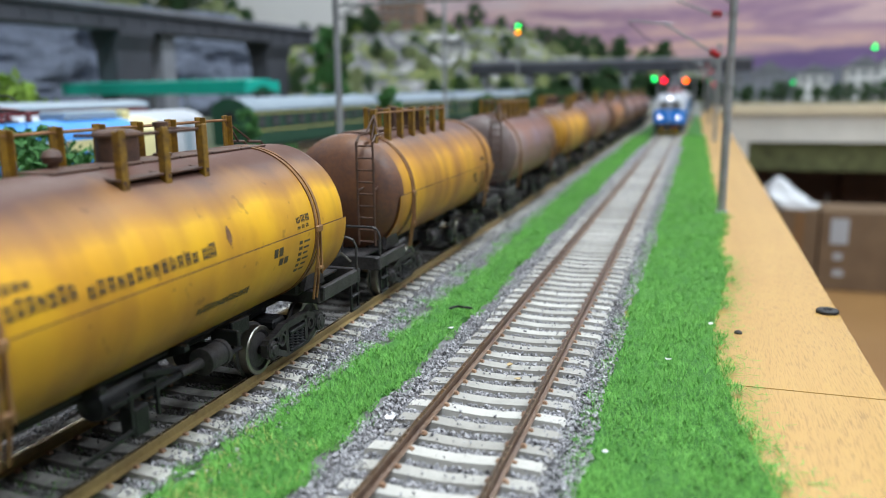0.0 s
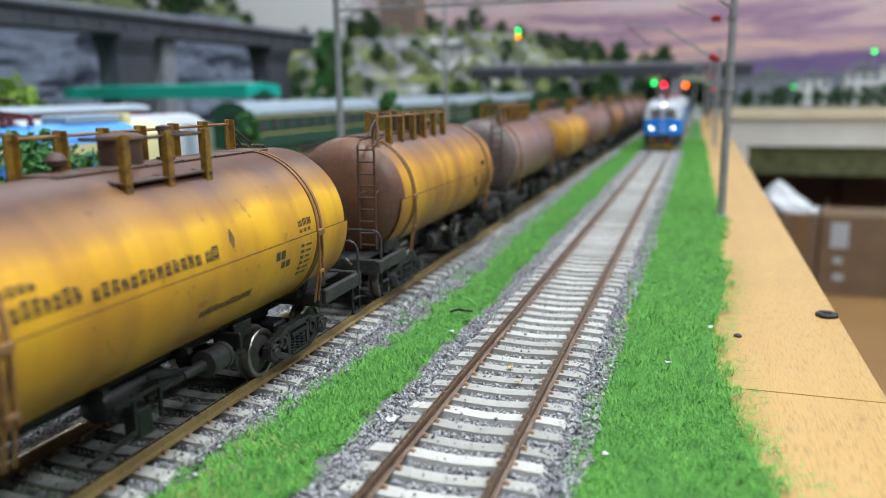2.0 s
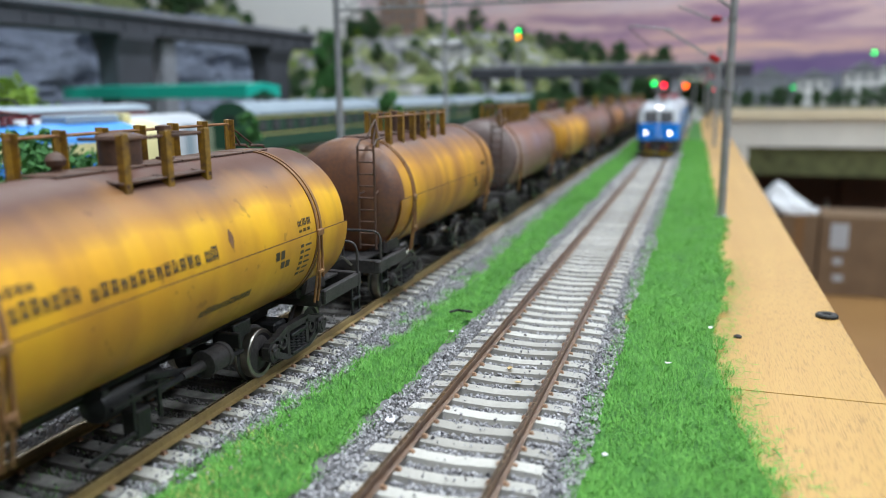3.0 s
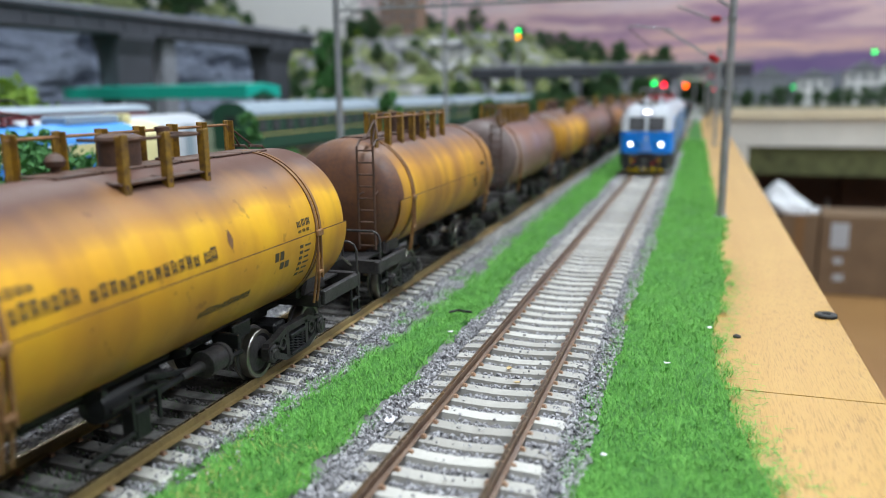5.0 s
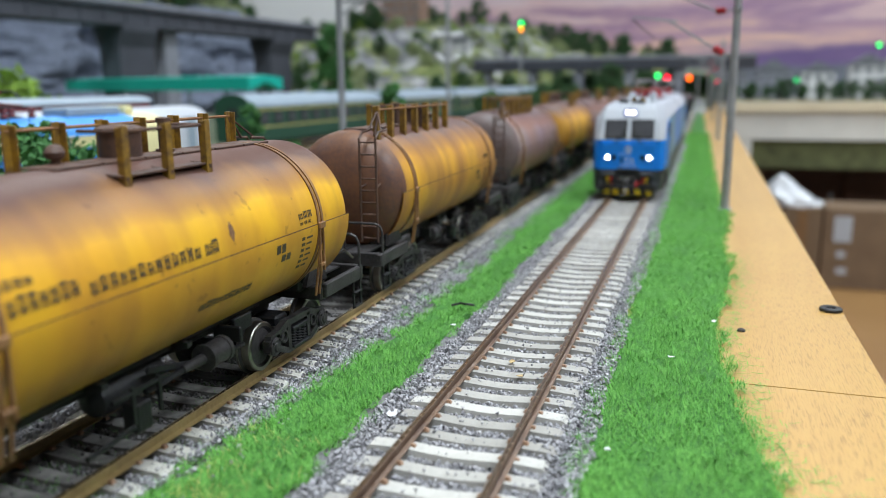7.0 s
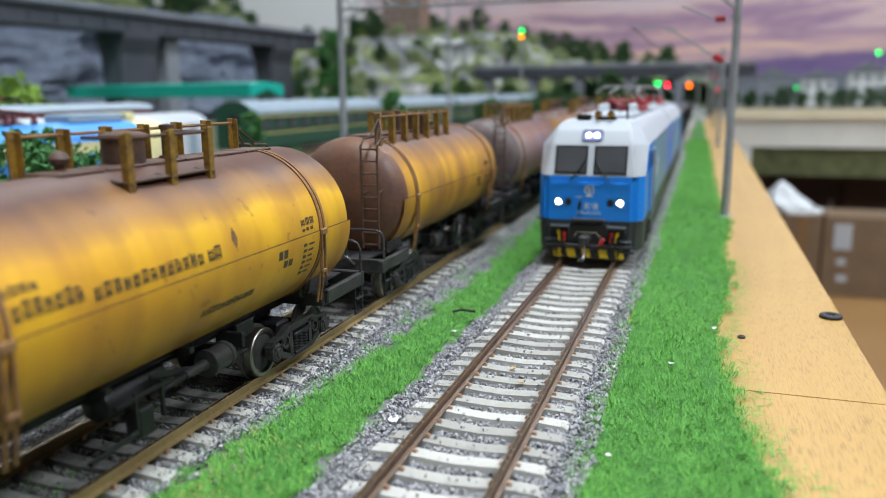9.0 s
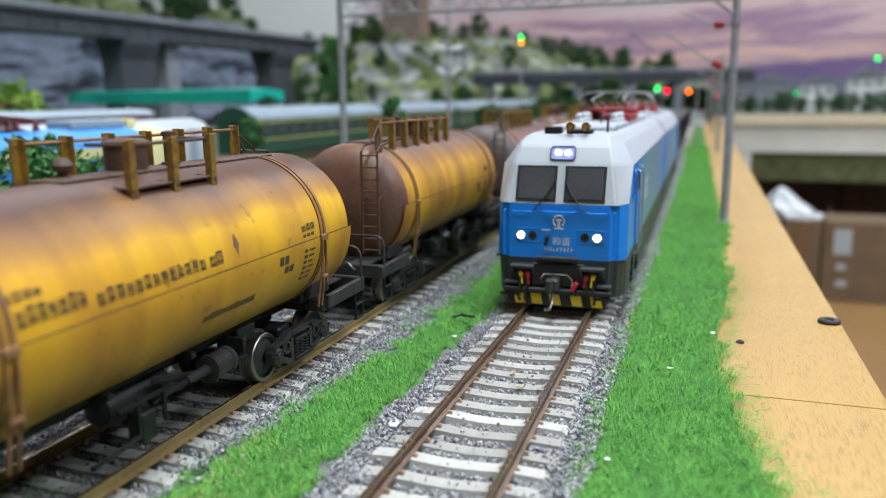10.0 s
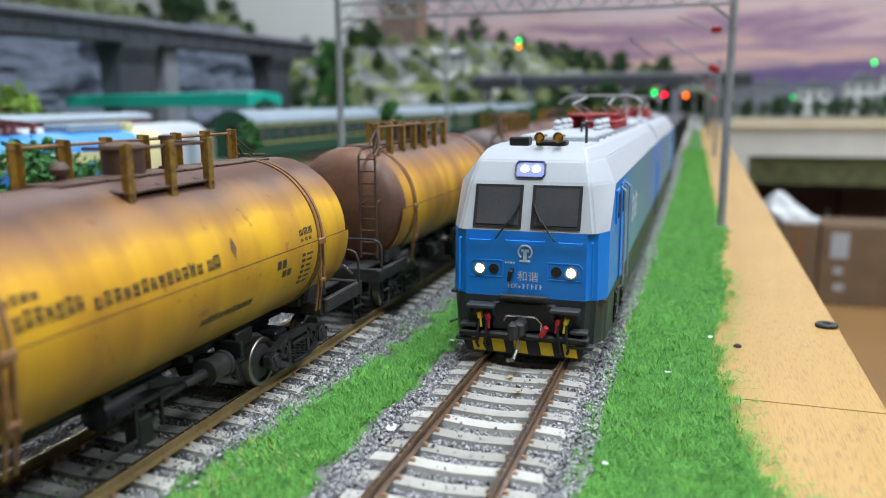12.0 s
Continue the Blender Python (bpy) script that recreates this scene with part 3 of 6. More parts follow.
def bogie(parent, y, name="bogie"):
    """A two-axle cast bogie with springs."""
    bg = part(name, box(box(B(), (0, 0, 7.4), (17, 5, 2.2), bevel=0.5), (0, 0, 9.4), (7, 7, 2.2), bevel=0.5), m_black, parent, at=(0, y, 0))
    for s in (-1, 1):
        outer = B()
        xa, xb = s * 11.0, s * 12.5
        prism(outer, [(-12.0, 6.2), (-11.4, 7.3), (-8.4, 7.7), (-5.0, 8.9), (5.0, 8.9), (8.4, 7.7), (11.4, 7.3), (12.0, 6.2), (11.0, 6.0), (8.2, 6.3), (4.8, 7.5), (-4.8, 7.5), (-8.2, 6.3), (-11.0, 6.0)], "X", xa, xb)
        prism(outer, [(-8.8, 4.3), (-8.2, 4.6), (-4.6, 3.0), (4.6, 3.0), (8.2, 4.6), (8.8, 4.3), (8.4, 3.3), (4.9, 1.8), (-4.9, 1.8), (-8.4, 3.3)], "X", xa, xb)
        for e in (-1, 1):
            prism(outer, [(e * 8.0, 3.4), (e * 8.0, 7.0), (e * 9.2, 7.2), (e * 9.2, 3.2)], "X", xa, xb)
            prism(outer, [(e * 11.4, 3.6), (e * 11.4, 6.8), (e * 12.2, 6.4), (e * 12.2, 4.0)], "X", xa, xb)
            prism(outer, [(e * 3.5, 2.4), (e * 3.5, 8.2), (e * 4.7, 8.2), (e * 4.7, 2.4)], "X", xa, xb)
            prism(outer, [(e * 4.4, 6.6), (e * 7.9, 3.9), (e * 8.3, 4.7), (e * 4.8, 7.6)], "X", xa + s * 0.2, xb - s * 0.4)
            lathe(outer, [(1.9, -0.6 * s), (1.9, s * 0.5), (1.5, s * 0.8), (1.1, s * 0.8), (0.9, s * 1.1), (0.2, s * 1.1)], (s * 12.3, e * 10.3, 5.0), "X", 18)
            lathe(outer, [(0.95, 0.1 * s), (1.4, 0.1 * s), (1.4, -1.3 * s), (0.95, -1.3 * s), (0.95, 0.1 * s)], (s * 12.5, e * 6.2, 5.9), "X", 16, False)
            for oy in (-1.2, 1.2):
                lathe(outer, [(0.35, 0), (0.35, s * 0.3), (0.1, s * 0.4)], (s * 13.05, e * 10.3 + oy, 6.1), "X", 8)
        fr = part("side_frame", outer, m_dusty, bg, "dusty black cast side frame")
        sp = B()
        for yy in (-2.1, 0, 2.1):
            for k in range(5):
                lathe(sp, [(0.78, 0.0), (0.98, 0.17), (0.78, 0.34)], (s * 11.9, yy, 3.1 + k * 0.6), "Z", 10)
            rod(sp, (s * 11.9, yy, 2.6), (s * 11.9, yy, 6.4), 0.5, 8)
        box(sp, (s * 11.7, 0, 6.5), (2.6, 6.8, 0.9), bevel=0.2)
        box(sp, (s * 12.0, 0, 2.7), (2.2, 6.8, 0.6), bevel=0.2)
        part("spring_nest", sp, m_black, bg)
        br = B()
        for yy in (-1, 1):
            box(br, (s * 9.0, yy * 5.6, 4.6), (2.0, 1.2, 4.2), (yy * 8, 0, 0), 0.2)
        part("brake_shoe", br, m_black, bg)
    for yy in (-10.4, 10.4):
        ax = part("wheelset", rod(B(), (-11.4, 0, 0), (11.4, 0, 0), 0.95, 10), m_black, bg, at=(0, yy, 4.85))
        for s in (-1, 1):
            w = lathe(B(), [(1.0, s * 9.7), (1.6, s * 9.9), (3.6, s * 9.3), (4.0, s * 9.7), (4.85, s * 9.7), (4.95, s * 7.9), (5.6, s * 7.7), (5.6, s * 7.1), (4.2, s * 6.9), (3.6, s * 7.7), (1.4, s * 7.4)], (0, 0, 0), "X", 40)
            part("wheel", w, m_dusty, ax, "dark wheel with a worn bright tread", smooth=True)
            t = lathe(B(), [(5.45, s * 7.68), (5.66, s * 7.6), (5.66, s * 7.16), (5.45, s * 7.08)], (0, 0, 0), "X", 40, close=False)
            t = lathe(t, [(4.15, s * 9.76), (4.8, s * 9.8), (5.0, s * 9.6), (5.06, s * 8.0)], (0, 0, 0), "X", 40, close=False)
            part("tread", t, m_tread, ax, "bright worn steel tread", smooth=True)
    return bg


def tank_wagon(paint, paint_end, label, lettered=False, longer=0.0):
    """Origin on the rails under the middle; the ladder end lies towards -y and the long railing on +x."""
    car = thing("tank_wagon", (0, 0, 0), label, "tank wagon", "tank wagons on the left track")
    prof = [(0.3, -HALF_T), (6, -HALF_T + 0.45), (11, -HALF_T + 1.6), (14, -HALF_T + 3.0), (15.7, -HALF_T + 4.7), (16.35, -HALF_T + 6.4), (R_T, -HALF_T + 7.6)]
    end = B()
    lathe(end, [(r, h - longer) for r, h in prof], (0, 0, Z_T), "Y", 64, close=False)
    tail = part("near_dish", end, paint_end, car, "domed tank end, brown with grime", smooth=True)
    end = B()
    lathe(end, [(r, -h) for r, h in prof], (0, 0, Z_T), "Y", 64, close=False)
    part("far_dish", end, paint, car, "domed tank end", smooth=True)
    up = B()
    L = HALF_T - 7.6
    lathe(up, [(R_T, -L - longer), (R_T, -L / 2), (R_T, 0), (R_T, L / 2), (R_T, L)], (0, 0, Z_T), "Y", 72, close=False)
    part("barrel", up, paint, car, "yellow weathered tank barrel", smooth=True)
    low = B()
    for sgn in (-1, 1):
        barrel_patch(low, -HALF_T + 5.0 - longer, HALF_T - 5.0, -55, 0.0, R_T - 0.1, sgn, 0.2)
    part("lower_jacket", low, paint, car, "overlapping lower jacket sheet", smooth=True)
    for sgn in (-1, 1):
        sm = B()
        barrel_patch(sm, -HALF_T + 5.0 - longer, HALF_T - 5.0, 0.1, 0.75, R_T + 0.01, sgn, 0.05)
        part("seam", sm, m_rust, car, "dark rusty seam line")
    # straps and their hangers
    for yy in (-HALF_T + 14.6, HALF_T - 14.6):
        st = B()
        for o in (-0.75, 0.75):
            lathe(st, [(R_T - .1, yy + o - 0.4), (R_T + .3, yy + o - 0.4), (R_T + .3, yy + o + 0.4), (R_T - .1, yy + o + 0.4)], (0, 0, Z_T), "Y", 64, close=False)
        sp = part("strap", st, m_strap, car, "rusty double strap round the barrel", smooth=True)
        for s in (-1, 1):
            h = B()
            for o in (-0.75, 0.75):
                box(h, (s * 16.75, yy + o, 22.5), (0.5, 0.42, 9.5), bevel=0.1)
                rod(h, (s * 16.7, yy + o, 22), (s * 15.2, yy + o, 12.4), 0.3, 8)
            box(h, (s * 16.9, yy, 27.6), (0.7, 2.6, 1.4), bevel=0.2)
            box(h, (s * 16.75, yy, 19.2), (0.6, 2.2, 0.8), bevel=0.15)
            part("strap_hanger", h, m_strap, sp, "brown turnbuckle rods")
    # writing bars
    wr = B()
    for side in (-1, 1):
        d = side

        def bars(y, a, count, wy, ga, ha):
            for k in range(count):
                yy = y + d * k * ga
                for u, w in ((0, 0.16), (0.42, 0.14), (0.82, 0.16)):
                    barrel_patch(wr, yy + d * u * wy, yy + d * (u + w) * wy, a, a + ha * (0.82 + 0.18 * ((k * 7) % 3) / 2), side=side)
                lo, hi = 0.08 + 0.11 * ((k * 5) % 4), 0.56 + 0.1 * ((k * 3) % 4)
                barrel_patch(wr, yy, yy + d * wy, a + ha * lo, a + ha * (lo + 0.14), side=side)
                barrel_patch(wr, yy, yy + d * wy * (1 if k % 3 else 0.6), a + ha * hi, a + ha * (hi + 0.14), side=side)
        if not lettered:
            bars(31.4 * d, 7.6, 3, 1.4, 1.9, 5.0)
            continue
        bars(-38.0 * d, 7.0, 7, 1.2, 1.65, 8.5)
        bars(-25.0 * d, 5.0, 13, 1.3, 1.88, 7.6)
        bars(0.3 * d, 5.0, 2, 1.6, 1.9, 8.0)
        bars(-39 * d, 18, 4, 1.1, 1.5, 4.5)
        bars(-0.6 * d, -28.0, 9, 1.45, 1.75, 5.0)
        bars(31.4 * d, 7.6, 3, 1.4, 1.9, 5.0)
        bars(31.6 * d, 3.4, 3, 1.0, 1.7, 2.4)
    tagged(part("stencilling", wr, m_bar, car, "black stencilled writing bars"), kind="stuff")
    st = B()
    for side in (-1, 1):
        d = side
        for k in range(2):
            barrel_patch(st, (22.2 + 1.9 * k) * d, (23.6 + 1.9 * k) * d, -10.5, -4.5, side=side)
            barrel_patch(st, (24.4 + 1.9 * k) * d, (25.8 + 1.9 * k) * d, -17.0, -12.2, side=side)
        for k in range(6):
            barrel_patch(st, 32.0 * d, (33.2 + 0.15 * (k % 2)) * d, -7.5 - 4.2 * k, -5.2 - 4.2 * k, side=side)
            barrel_patch(st, 34.0 * d, (36.4 - 0.3 * (k % 3)) * d, -7.2 - 4.2 * k, -5.8 - 4.2 * k, side=side)
    if lettered:
        rs = B()
        for k in range(7):
            w = (0.25, 0.5, 0.7, 0.75, 0.65, 0.5, 0.25)[k]
            barrel_patch(rs, -8.4 - w, -8.4 + w, 8.0 + k * 1.7, 9.7 + k * 1.7, R_T + 0.01, -1, 0.03)
        part("rust_stain", rs, m_strap, car, "small brown rust blister")
    tagged(part("weight_panel", st, m_bar, car, "small black data marks"), kind="stuff")
    # top walkway, dome, valve, railings
    for k in range(6):
        part("walkway_plate", box(B(), (1.0, -40 + k * 10.0, 44.35), (7.0, 9.4, 0.4), bevel=0.1), m_rust, car, "rusty tread plate on the crown")
    pl = B()
    box(pl, (-6.4, -2.5, 42.9), (5.6, 23, 0.4), bevel=0.1)
    for yy in (-13, -2.5, 8):
        prism(pl, [(-9.6, 42.8), (-3.5, 43.6), (-9.2, 40.0)], "Y", yy - 0.4, yy + 0.4)
    part("side_platform", pl, m_rust, car, "rusty side platform with brackets")
    dm = B()
    lathe(dm, [(4.0, 43.0), (4.0, 44.4), (3.5, 44.4), (3.5, 48.8), (3.9, 48.8), (3.9, 49.4), (2.8, 49.8), (0.4, 50.0)], (3.0, -5.5, 0), "Z", 28)
    part("manhole_dome", dm, m_rust, car, "brown manhole dome with a lid", smooth=True)
    vl = B()
    lathe(vl, [(1.6, 44.0), (1.6, 44.6), (0.8, 44.7), (0.8, 45.2), (1.4, 45.6), (1.6, 46.4), (1.2, 47.2), (0.4, 47.6)], (3.0, 9.0, 0), "Z", 20)
    part("safety_valve", vl, m_rust, car, "brown mushroom valve", smooth=True)
    vp = B()
    lathe(vp, [(1.7, 44.4), (1.7, 45.0), (1.1, 45.0), (1.1, 49.8), (1.4, 49.8), (1.4, 50.6), (0.4, 50.8)], (2.0, -16, 0), "Z", 16)
    part("vent_pipe", vp, m_rust, car, smooth=True)
    ys_long = [-46.4 + k * 9.8 for k in range(7)]
    for yy in ys_long:
        p = B()
        box(p, (8.6, yy, 45.9), (0.45, 1.7, 9.6), bevel=0.1)
        box(p, (7.9, yy - 0.7, 45.9), (1.5, 0.3, 9.4), bevel=0.08)
        box(p, (7.2, yy, 42.2), (2.6, 1.8, 0.5), (0, 30, 0))
        part("railing_post", p, m_post, car, "rusty yellow channel post")
    part("railing_brace", rod(B(), (8.6, -49.6, 43.0), (8.6, -46.4, 49.4), 0.3, 6), m_rust, car)
    part("handrail", rod(B(), (8.6, ys_long[0] - 0.6, 49.7), (8.6, ys_long[-1] + 0.6, 49.7), 0.3, 8), m_strap, car)
    for yy in (-12.9, -2.4, 7.8):
        p = B()
        box(p, (-9.3, yy, 44.7), (0.4, 1.5, 11.6), bevel=0.1)
        box(p, (-8.75, yy + 0.6, 45.4), (1.2, 0.3, 9.8), bevel=0.08)
        box(p, (-8.75, yy - 0.6, 45.4), (1.2, 0.3, 9.8), bevel=0.08)
        part("railing_post", p, m_post, car, "rusty yellow channel post")
    part("handrail", bent(B(), [(-1, -13.2, 49.6), (-8.6, -13.2, 49.6), (-8.6, 8.2, 49.6), (-1, 8.2, 49.6)], 0.3), m_rust, car)
    # end ladder
    ld = B()
    lx, ly = 9.4, -HALF_T - 1.8 - longer
    for s in (-2.3, 2.3):
        bent(ld, [(lx + s, ly + 7.5, 44.6), (lx + s, ly + 2.0, 44.2), (lx + s, ly, 42.6), (lx + s, ly, 15.5)], 0.32)
    for k in range(9):
        rod(ld, (lx - 2.3, ly, 16.5 + k * 3.15), (lx + 2.3, ly, 16.5 + k * 3.15), 0.24, 6)
    for s in (-2.3, 2.3):
        rod(ld, (lx + s, ly, 30), (lx + s * 0.6, ly + 6.5, 31), 0.24, 6)
        rod(ld, (lx + s * 0.8, ly + 5, 44.4), (8.4, ys_long[0] - 0.5, 49.4), 0.26, 6)
    part("ladder", ld, m_rust, car, "thin rusty end ladder")
    # underframe
    sill = B()
    box(sill, (0, 0, 11.4), (7, 118, 4.2), bevel=0.4)
    part("centre_sill", sill, m_black, car)
    for e in (-1, 1):
        fr = B()
        box(fr, (0, e * 62.2, 12.2), (31, 1.2, 3.6), bevel=0.25)
        box(fr, (0, e * 44.2, 11.6), (29, 2.6, 3.0), bevel=0.3)
        for s in (-1, 1):
            box(fr, (s * 14.8, e * 53.4, 12.2), (1.3, 19.4, 3.2), bevel=0.25)
            box(fr, (s * 7.0, e * 53, 13.3), (6, 17, 0.4))
        fr2 = part("end_frame", fr, m_dusty, car, "black open end frame")
        sd = B()
        for s in (-1, 1):
            prism(sd, [(e * 40.5, 13.4), (e * 50.5, 13.4), (e * 49.4, 17.0), (e * 42.5, 19.5)], "X", s * 6.2, s * 7.2)
            prism(sd, [(e * 40.5, 13.4), (e * 50.5, 13.4), (e * 49.4, 16.4), (e * 42.5, 16.8)], "X", s * 11.2, s * 12.2)
            box(sd, (s * 9.2, e * 45.6, 14.8), (5.2, 8.2, 2.6), (0, s * -24, 0), 0.3)
        box(sd, (0, e * 45.5, 15.0), (21, 9, 6), bevel=0.6)
        part("saddle", sd, m_dusty, fr2)
        hr = B()
        for s in (-1, 1):
            bent(hr, [(s * 15.2, e * 61.6, 10.6), (s * 15.2, e * 61.6, 19.4), (s * 14.6, e * 61.6, 20.8), (s * 13.2, e * 61.6, 21.4), (s * 4.5, e * 61.6, 21.4), (s * 4.5, e * 61.6, 13.8)], 0.32)
        part("hand_grab", hr, m_dusty, fr2, "thin bent grab rail")
        for s in (-1, 1):
            sp = B()
            for o in (-1.9, 1.9):
                box(sp, (s * 15.2, e * 59.8 + o, 8.2), (0.4, 0.5, 8.0))
            for k in range(2):
                box(sp, (s * 15.3, e * 59.8, 4.6 + k * 3.4), (1.0, 4.2, 0.45), bevel=0.1)
            part("step", sp, m_black, fr2, "black foot step")
        cp = B()
        box(cp, (0, e * 64.8, 9.4), (3.4, 6.4, 3.0), bevel=0.5)
        box(cp, (0.9, e * 68.0, 9.4), (2.4, 3.0, 4.4), bevel=0.7)
        part("uncoupling_lever", bent(B(), [(-6, e * 63.0, 13.4), (-6, e * 64.2, 14.8), (1.0, e * 64.2, 14.8), (1.4, e * 64.4, 12.2), (5.5, e * 64.2, 14.8), (7.5, e * 63.0, 12.4)], 0.3), m_tread, car, "bright bent uncoupling lever")
        part("coupler", cp, m_dusty, car, "dark knuckle coupler")
        ps = B()
        bent(ps, [(-3, e * 63, 10), (-3.4, e * 66, 6), (-3.0, e * 68.8, 5.6)], 0.5)
        part("brake_hose", ps, m_black, car)
        bogie(car, e * 36.3 + (17.0 if e > 0 and longer else 0.0))
    bk = B()
    lathe(bk, [(0.4, -8), (2.6, -7.2), (3.0, -6.0), (3.0, 6.0), (2.6, 7.2), (0.4, 8)], (-5.0, 8, 9.0), "Y", 20)
    part("air_reservoir", bk, m_black, car, smooth=True)
    for s in (-1, 1):
        cy = B()
        lathe(cy, [(2.0, -3.2), (2.5, -3.0), (2.5, -2.2), (2.25, -2.0), (2.25, 2.0), (2.5, 2.2), (2.5, 3.0), (1.0, 3.4), (0.7, 9)], (s * 10.2, -9, 9.2), "Y", 20)
        part("brake_cylinder", cy, m_dusty, car, "dark brake cylinder", smooth=True)
        lv = B()
        rod(lv, (s * 10.2, -1, 9.2), (s * 9.0, 8, 8.2), 0.6, 8)
        rod(lv, (s * 8.6, -12, 7.4), (s * 8.2, -25, 6.4), 0.5, 8)
        box(lv, (s * 9.4, 2, 10.4), (0.7, 12, 1.2), (14, 0, 0), 0.2)
        box(lv, (s * 9.0, -15.5, 10.8), (6.0, 1.0, 3.0), bevel=0.2)
        box(lv, (s * 8.8, -20.5, 11.4), (1.0, 6.0, 3.0), bevel=0.2)
        part("brake_lever", lv, m_black, car)
        bx = B()
        box(bx, (s * 10.2, 11.6, 6.0), (3.0, 3.6, 4.8), bevel=0.3)
        for o in (-3.4, 0.4):
            box(bx, (s * 11.4, 13 + o * 1.6, 8.4), (0.5, 0.6, 6.0))
        rod(bx, (s * 11.4, 5, 10.6), (s * 11.4, 18, 10.6), 0.4, 6)
        rod(bx, (s * 11.6, 14, 5.2), (s * 11.6, 24, 4.6), 0.45, 6)
        part("valve_box", bx, m_black, car, "black hanging valve box")
        part("sill_tube", rod(B(), (s * 6.2, -30, 12.6), (s * 6.2, 30, 12.6), 1.0, 8), m_black, car)
        ub = B()
        for yy in (-2, 18):
            prism(ub, [(s * 3, 13.5), (s * 10.5, 13.6), (s * 10.5, 12.6), (s * 3, 10)], "Y", yy - 0.6, yy + 0.6)
        part("cross_bearer", ub, m_black, car)
    return car


X_L = TRACKS[1]
Y_FIRST, SPACING = 104.6, 137.8
lab = {"y": "weathered yellow tank wagon with grimy rusty crown", "y2": "rust-streaked yellow tank wagon with brown end", "g": "grime-covered grey-brown tank wagon",
       "o": "ochre tank wagon stained with brown rust"}
first = tank_wagon(m_tank_y, m_tank_y, lab["y"], True, 4.2)
first.matrix_basis = pose(X_L * MM, Y_FIRST * MM, 0, 0, 0, 180)
second = tank_wagon(m_tank_y2, m_end, lab["y2"])
second.matrix_basis = pose(X_L * MM, (Y_FIRST + SPACING) * MM, 0)
third = tank_wagon(m_tank_g, m_end_g, lab["g"])
third.matrix_basis = pose(X_L * MM, (Y_FIRST + 2 * SPACING) * MM, 0)
ochre = tank_wagon(m_tank_o, m_end, lab["o"])
ochre.matrix_basis = pose(X_L * MM, (Y_FIRST + 5 * SPACING) * MM, 0)
copy_thing(second, pose(X_L * MM, (Y_FIRST + 3 * SPACING) * MM, 0, 0, 0, 180))
for k, turn in ((4, 180), (6, 0), (7, 180), (8, 0)):
    copy_thing(third, pose(X_L * MM, (Y_FIRST + k * SPACING) * MM, 0, 0, 0, turn))


m_panred = M("dark_red_paint", (0.36, 0.014, 0.018), 0.4, big=200)
# ---------------------------------------------------------------- electric locomotive
# levels of the shell: height, front half-width, front setback, side half-width, corner depth
LV = [(3.6, 14.4, 0.6, 17.2, 4.6), (13.6, 15.0, 0.0, 17.6, 5.0), (28.4, 15.0, 0.0, 17.6, 5.6), (38.6, 13.4, 3.4, 17.6, 8.6), (43.4, 12.2, 6.2, 14.9, 11.0), (46.2, 11.0, 10.5, 12.2, 13.5)]
L_UNIT = 193.0


N_ROUND = 1


def shell(bm, i, cols):
    """Wall between level i and i + 1; cols: which of front, corner, side, back."""
    def ring(k):
        z, fw, fy, w, cd = LV[k]
        out = {"fl": (-fw, fy, z), "fr": (fw, fy, z), "bl": (-w, L_UNIT, z), "br": (w, L_UNIT, z)}
        for n in range(N_ROUND + 1):
            u = n / N_ROUND
            x = (1 - u) ** 2 * fw + 2 * u * (1 - u) * (w - 0.25 * (w - fw)) + u * u * w
            y = (1 - u) ** 2 * fy + 2 * u * (1 - u) * (fy + 0.22 * cd) + u * u * (fy + cd)
            out["r%d" % n], out["l%d" % n] = (x, y, z), (-x, y, z)
        return out
    a, b = ring(i), ring(i + 1)
    runs = {"front": [("fl", "fr")], "corner": [("r%d" % n, "r%d" % (n + 1)) for n in range(N_ROUND)] + [("l%d" % (n + 1), "l%d" % n) for n in range(N_ROUND)],
            "side": [("r%d" % N_ROUND, "br"), ("bl", "l%d" % N_ROUND)], "back": [("br", "bl")]}
    for c in cols:
        for p, q in runs[c]:
            bm.faces.new([bm.verts.new(v) for v in (a[p], a[q], b[q], b[p])])
    return bm


def roof_outline():
    z, fw, fy, w, cd = LV[5]
    pts = []
    for n in range(N_ROUND + 1):
        u = n / N_ROUND
        pts.append(((1 - u) ** 2 * fw + 2 * u * (1 - u) * (w - 0.25 * (w - fw)) + u * u * w, (1 - u) ** 2 * fy + 2 * u * (1 - u) * (fy + 0.22 * cd) + u * u * (fy + cd), z))
    pts.append((w, L_UNIT, z))
    return pts + [(-x, y, zz) for x, y, zz in reversed(pts)]


def done(bm, bevel=0.0):
    bmesh.ops.remove_doubles(bm, verts=bm.verts, dist=0.001)
    if bevel:
        bmesh.ops.recalc_face_normals(bm, faces=bm.faces)
        es = [e for e in bm.edges if len(e.link_faces) == 2 and e.calc_face_angle() > 0.12]
        bmesh.ops.bevel(bm, geom=es, offset=bevel, segments=3, affect="EDGES", clamp_overlap=True)
    bmesh.ops.recalc_face_normals(bm, faces=bm.faces)
    return bm


def on_front(x, z, off=0.0):
    """A point on the front: below the belt upright, above it raked."""
    if z <= 28.4:
        return Vector((x, -off, z))
    if z <= 38.6:
        return Vector((x, (z - 28.4) * 3.4 / 10.2 - off, z + off * 0.3))
    return Vector((x, 3.4 + (z - 38.6) * 2.8 / 4.8 - off, z + off * 0.5))


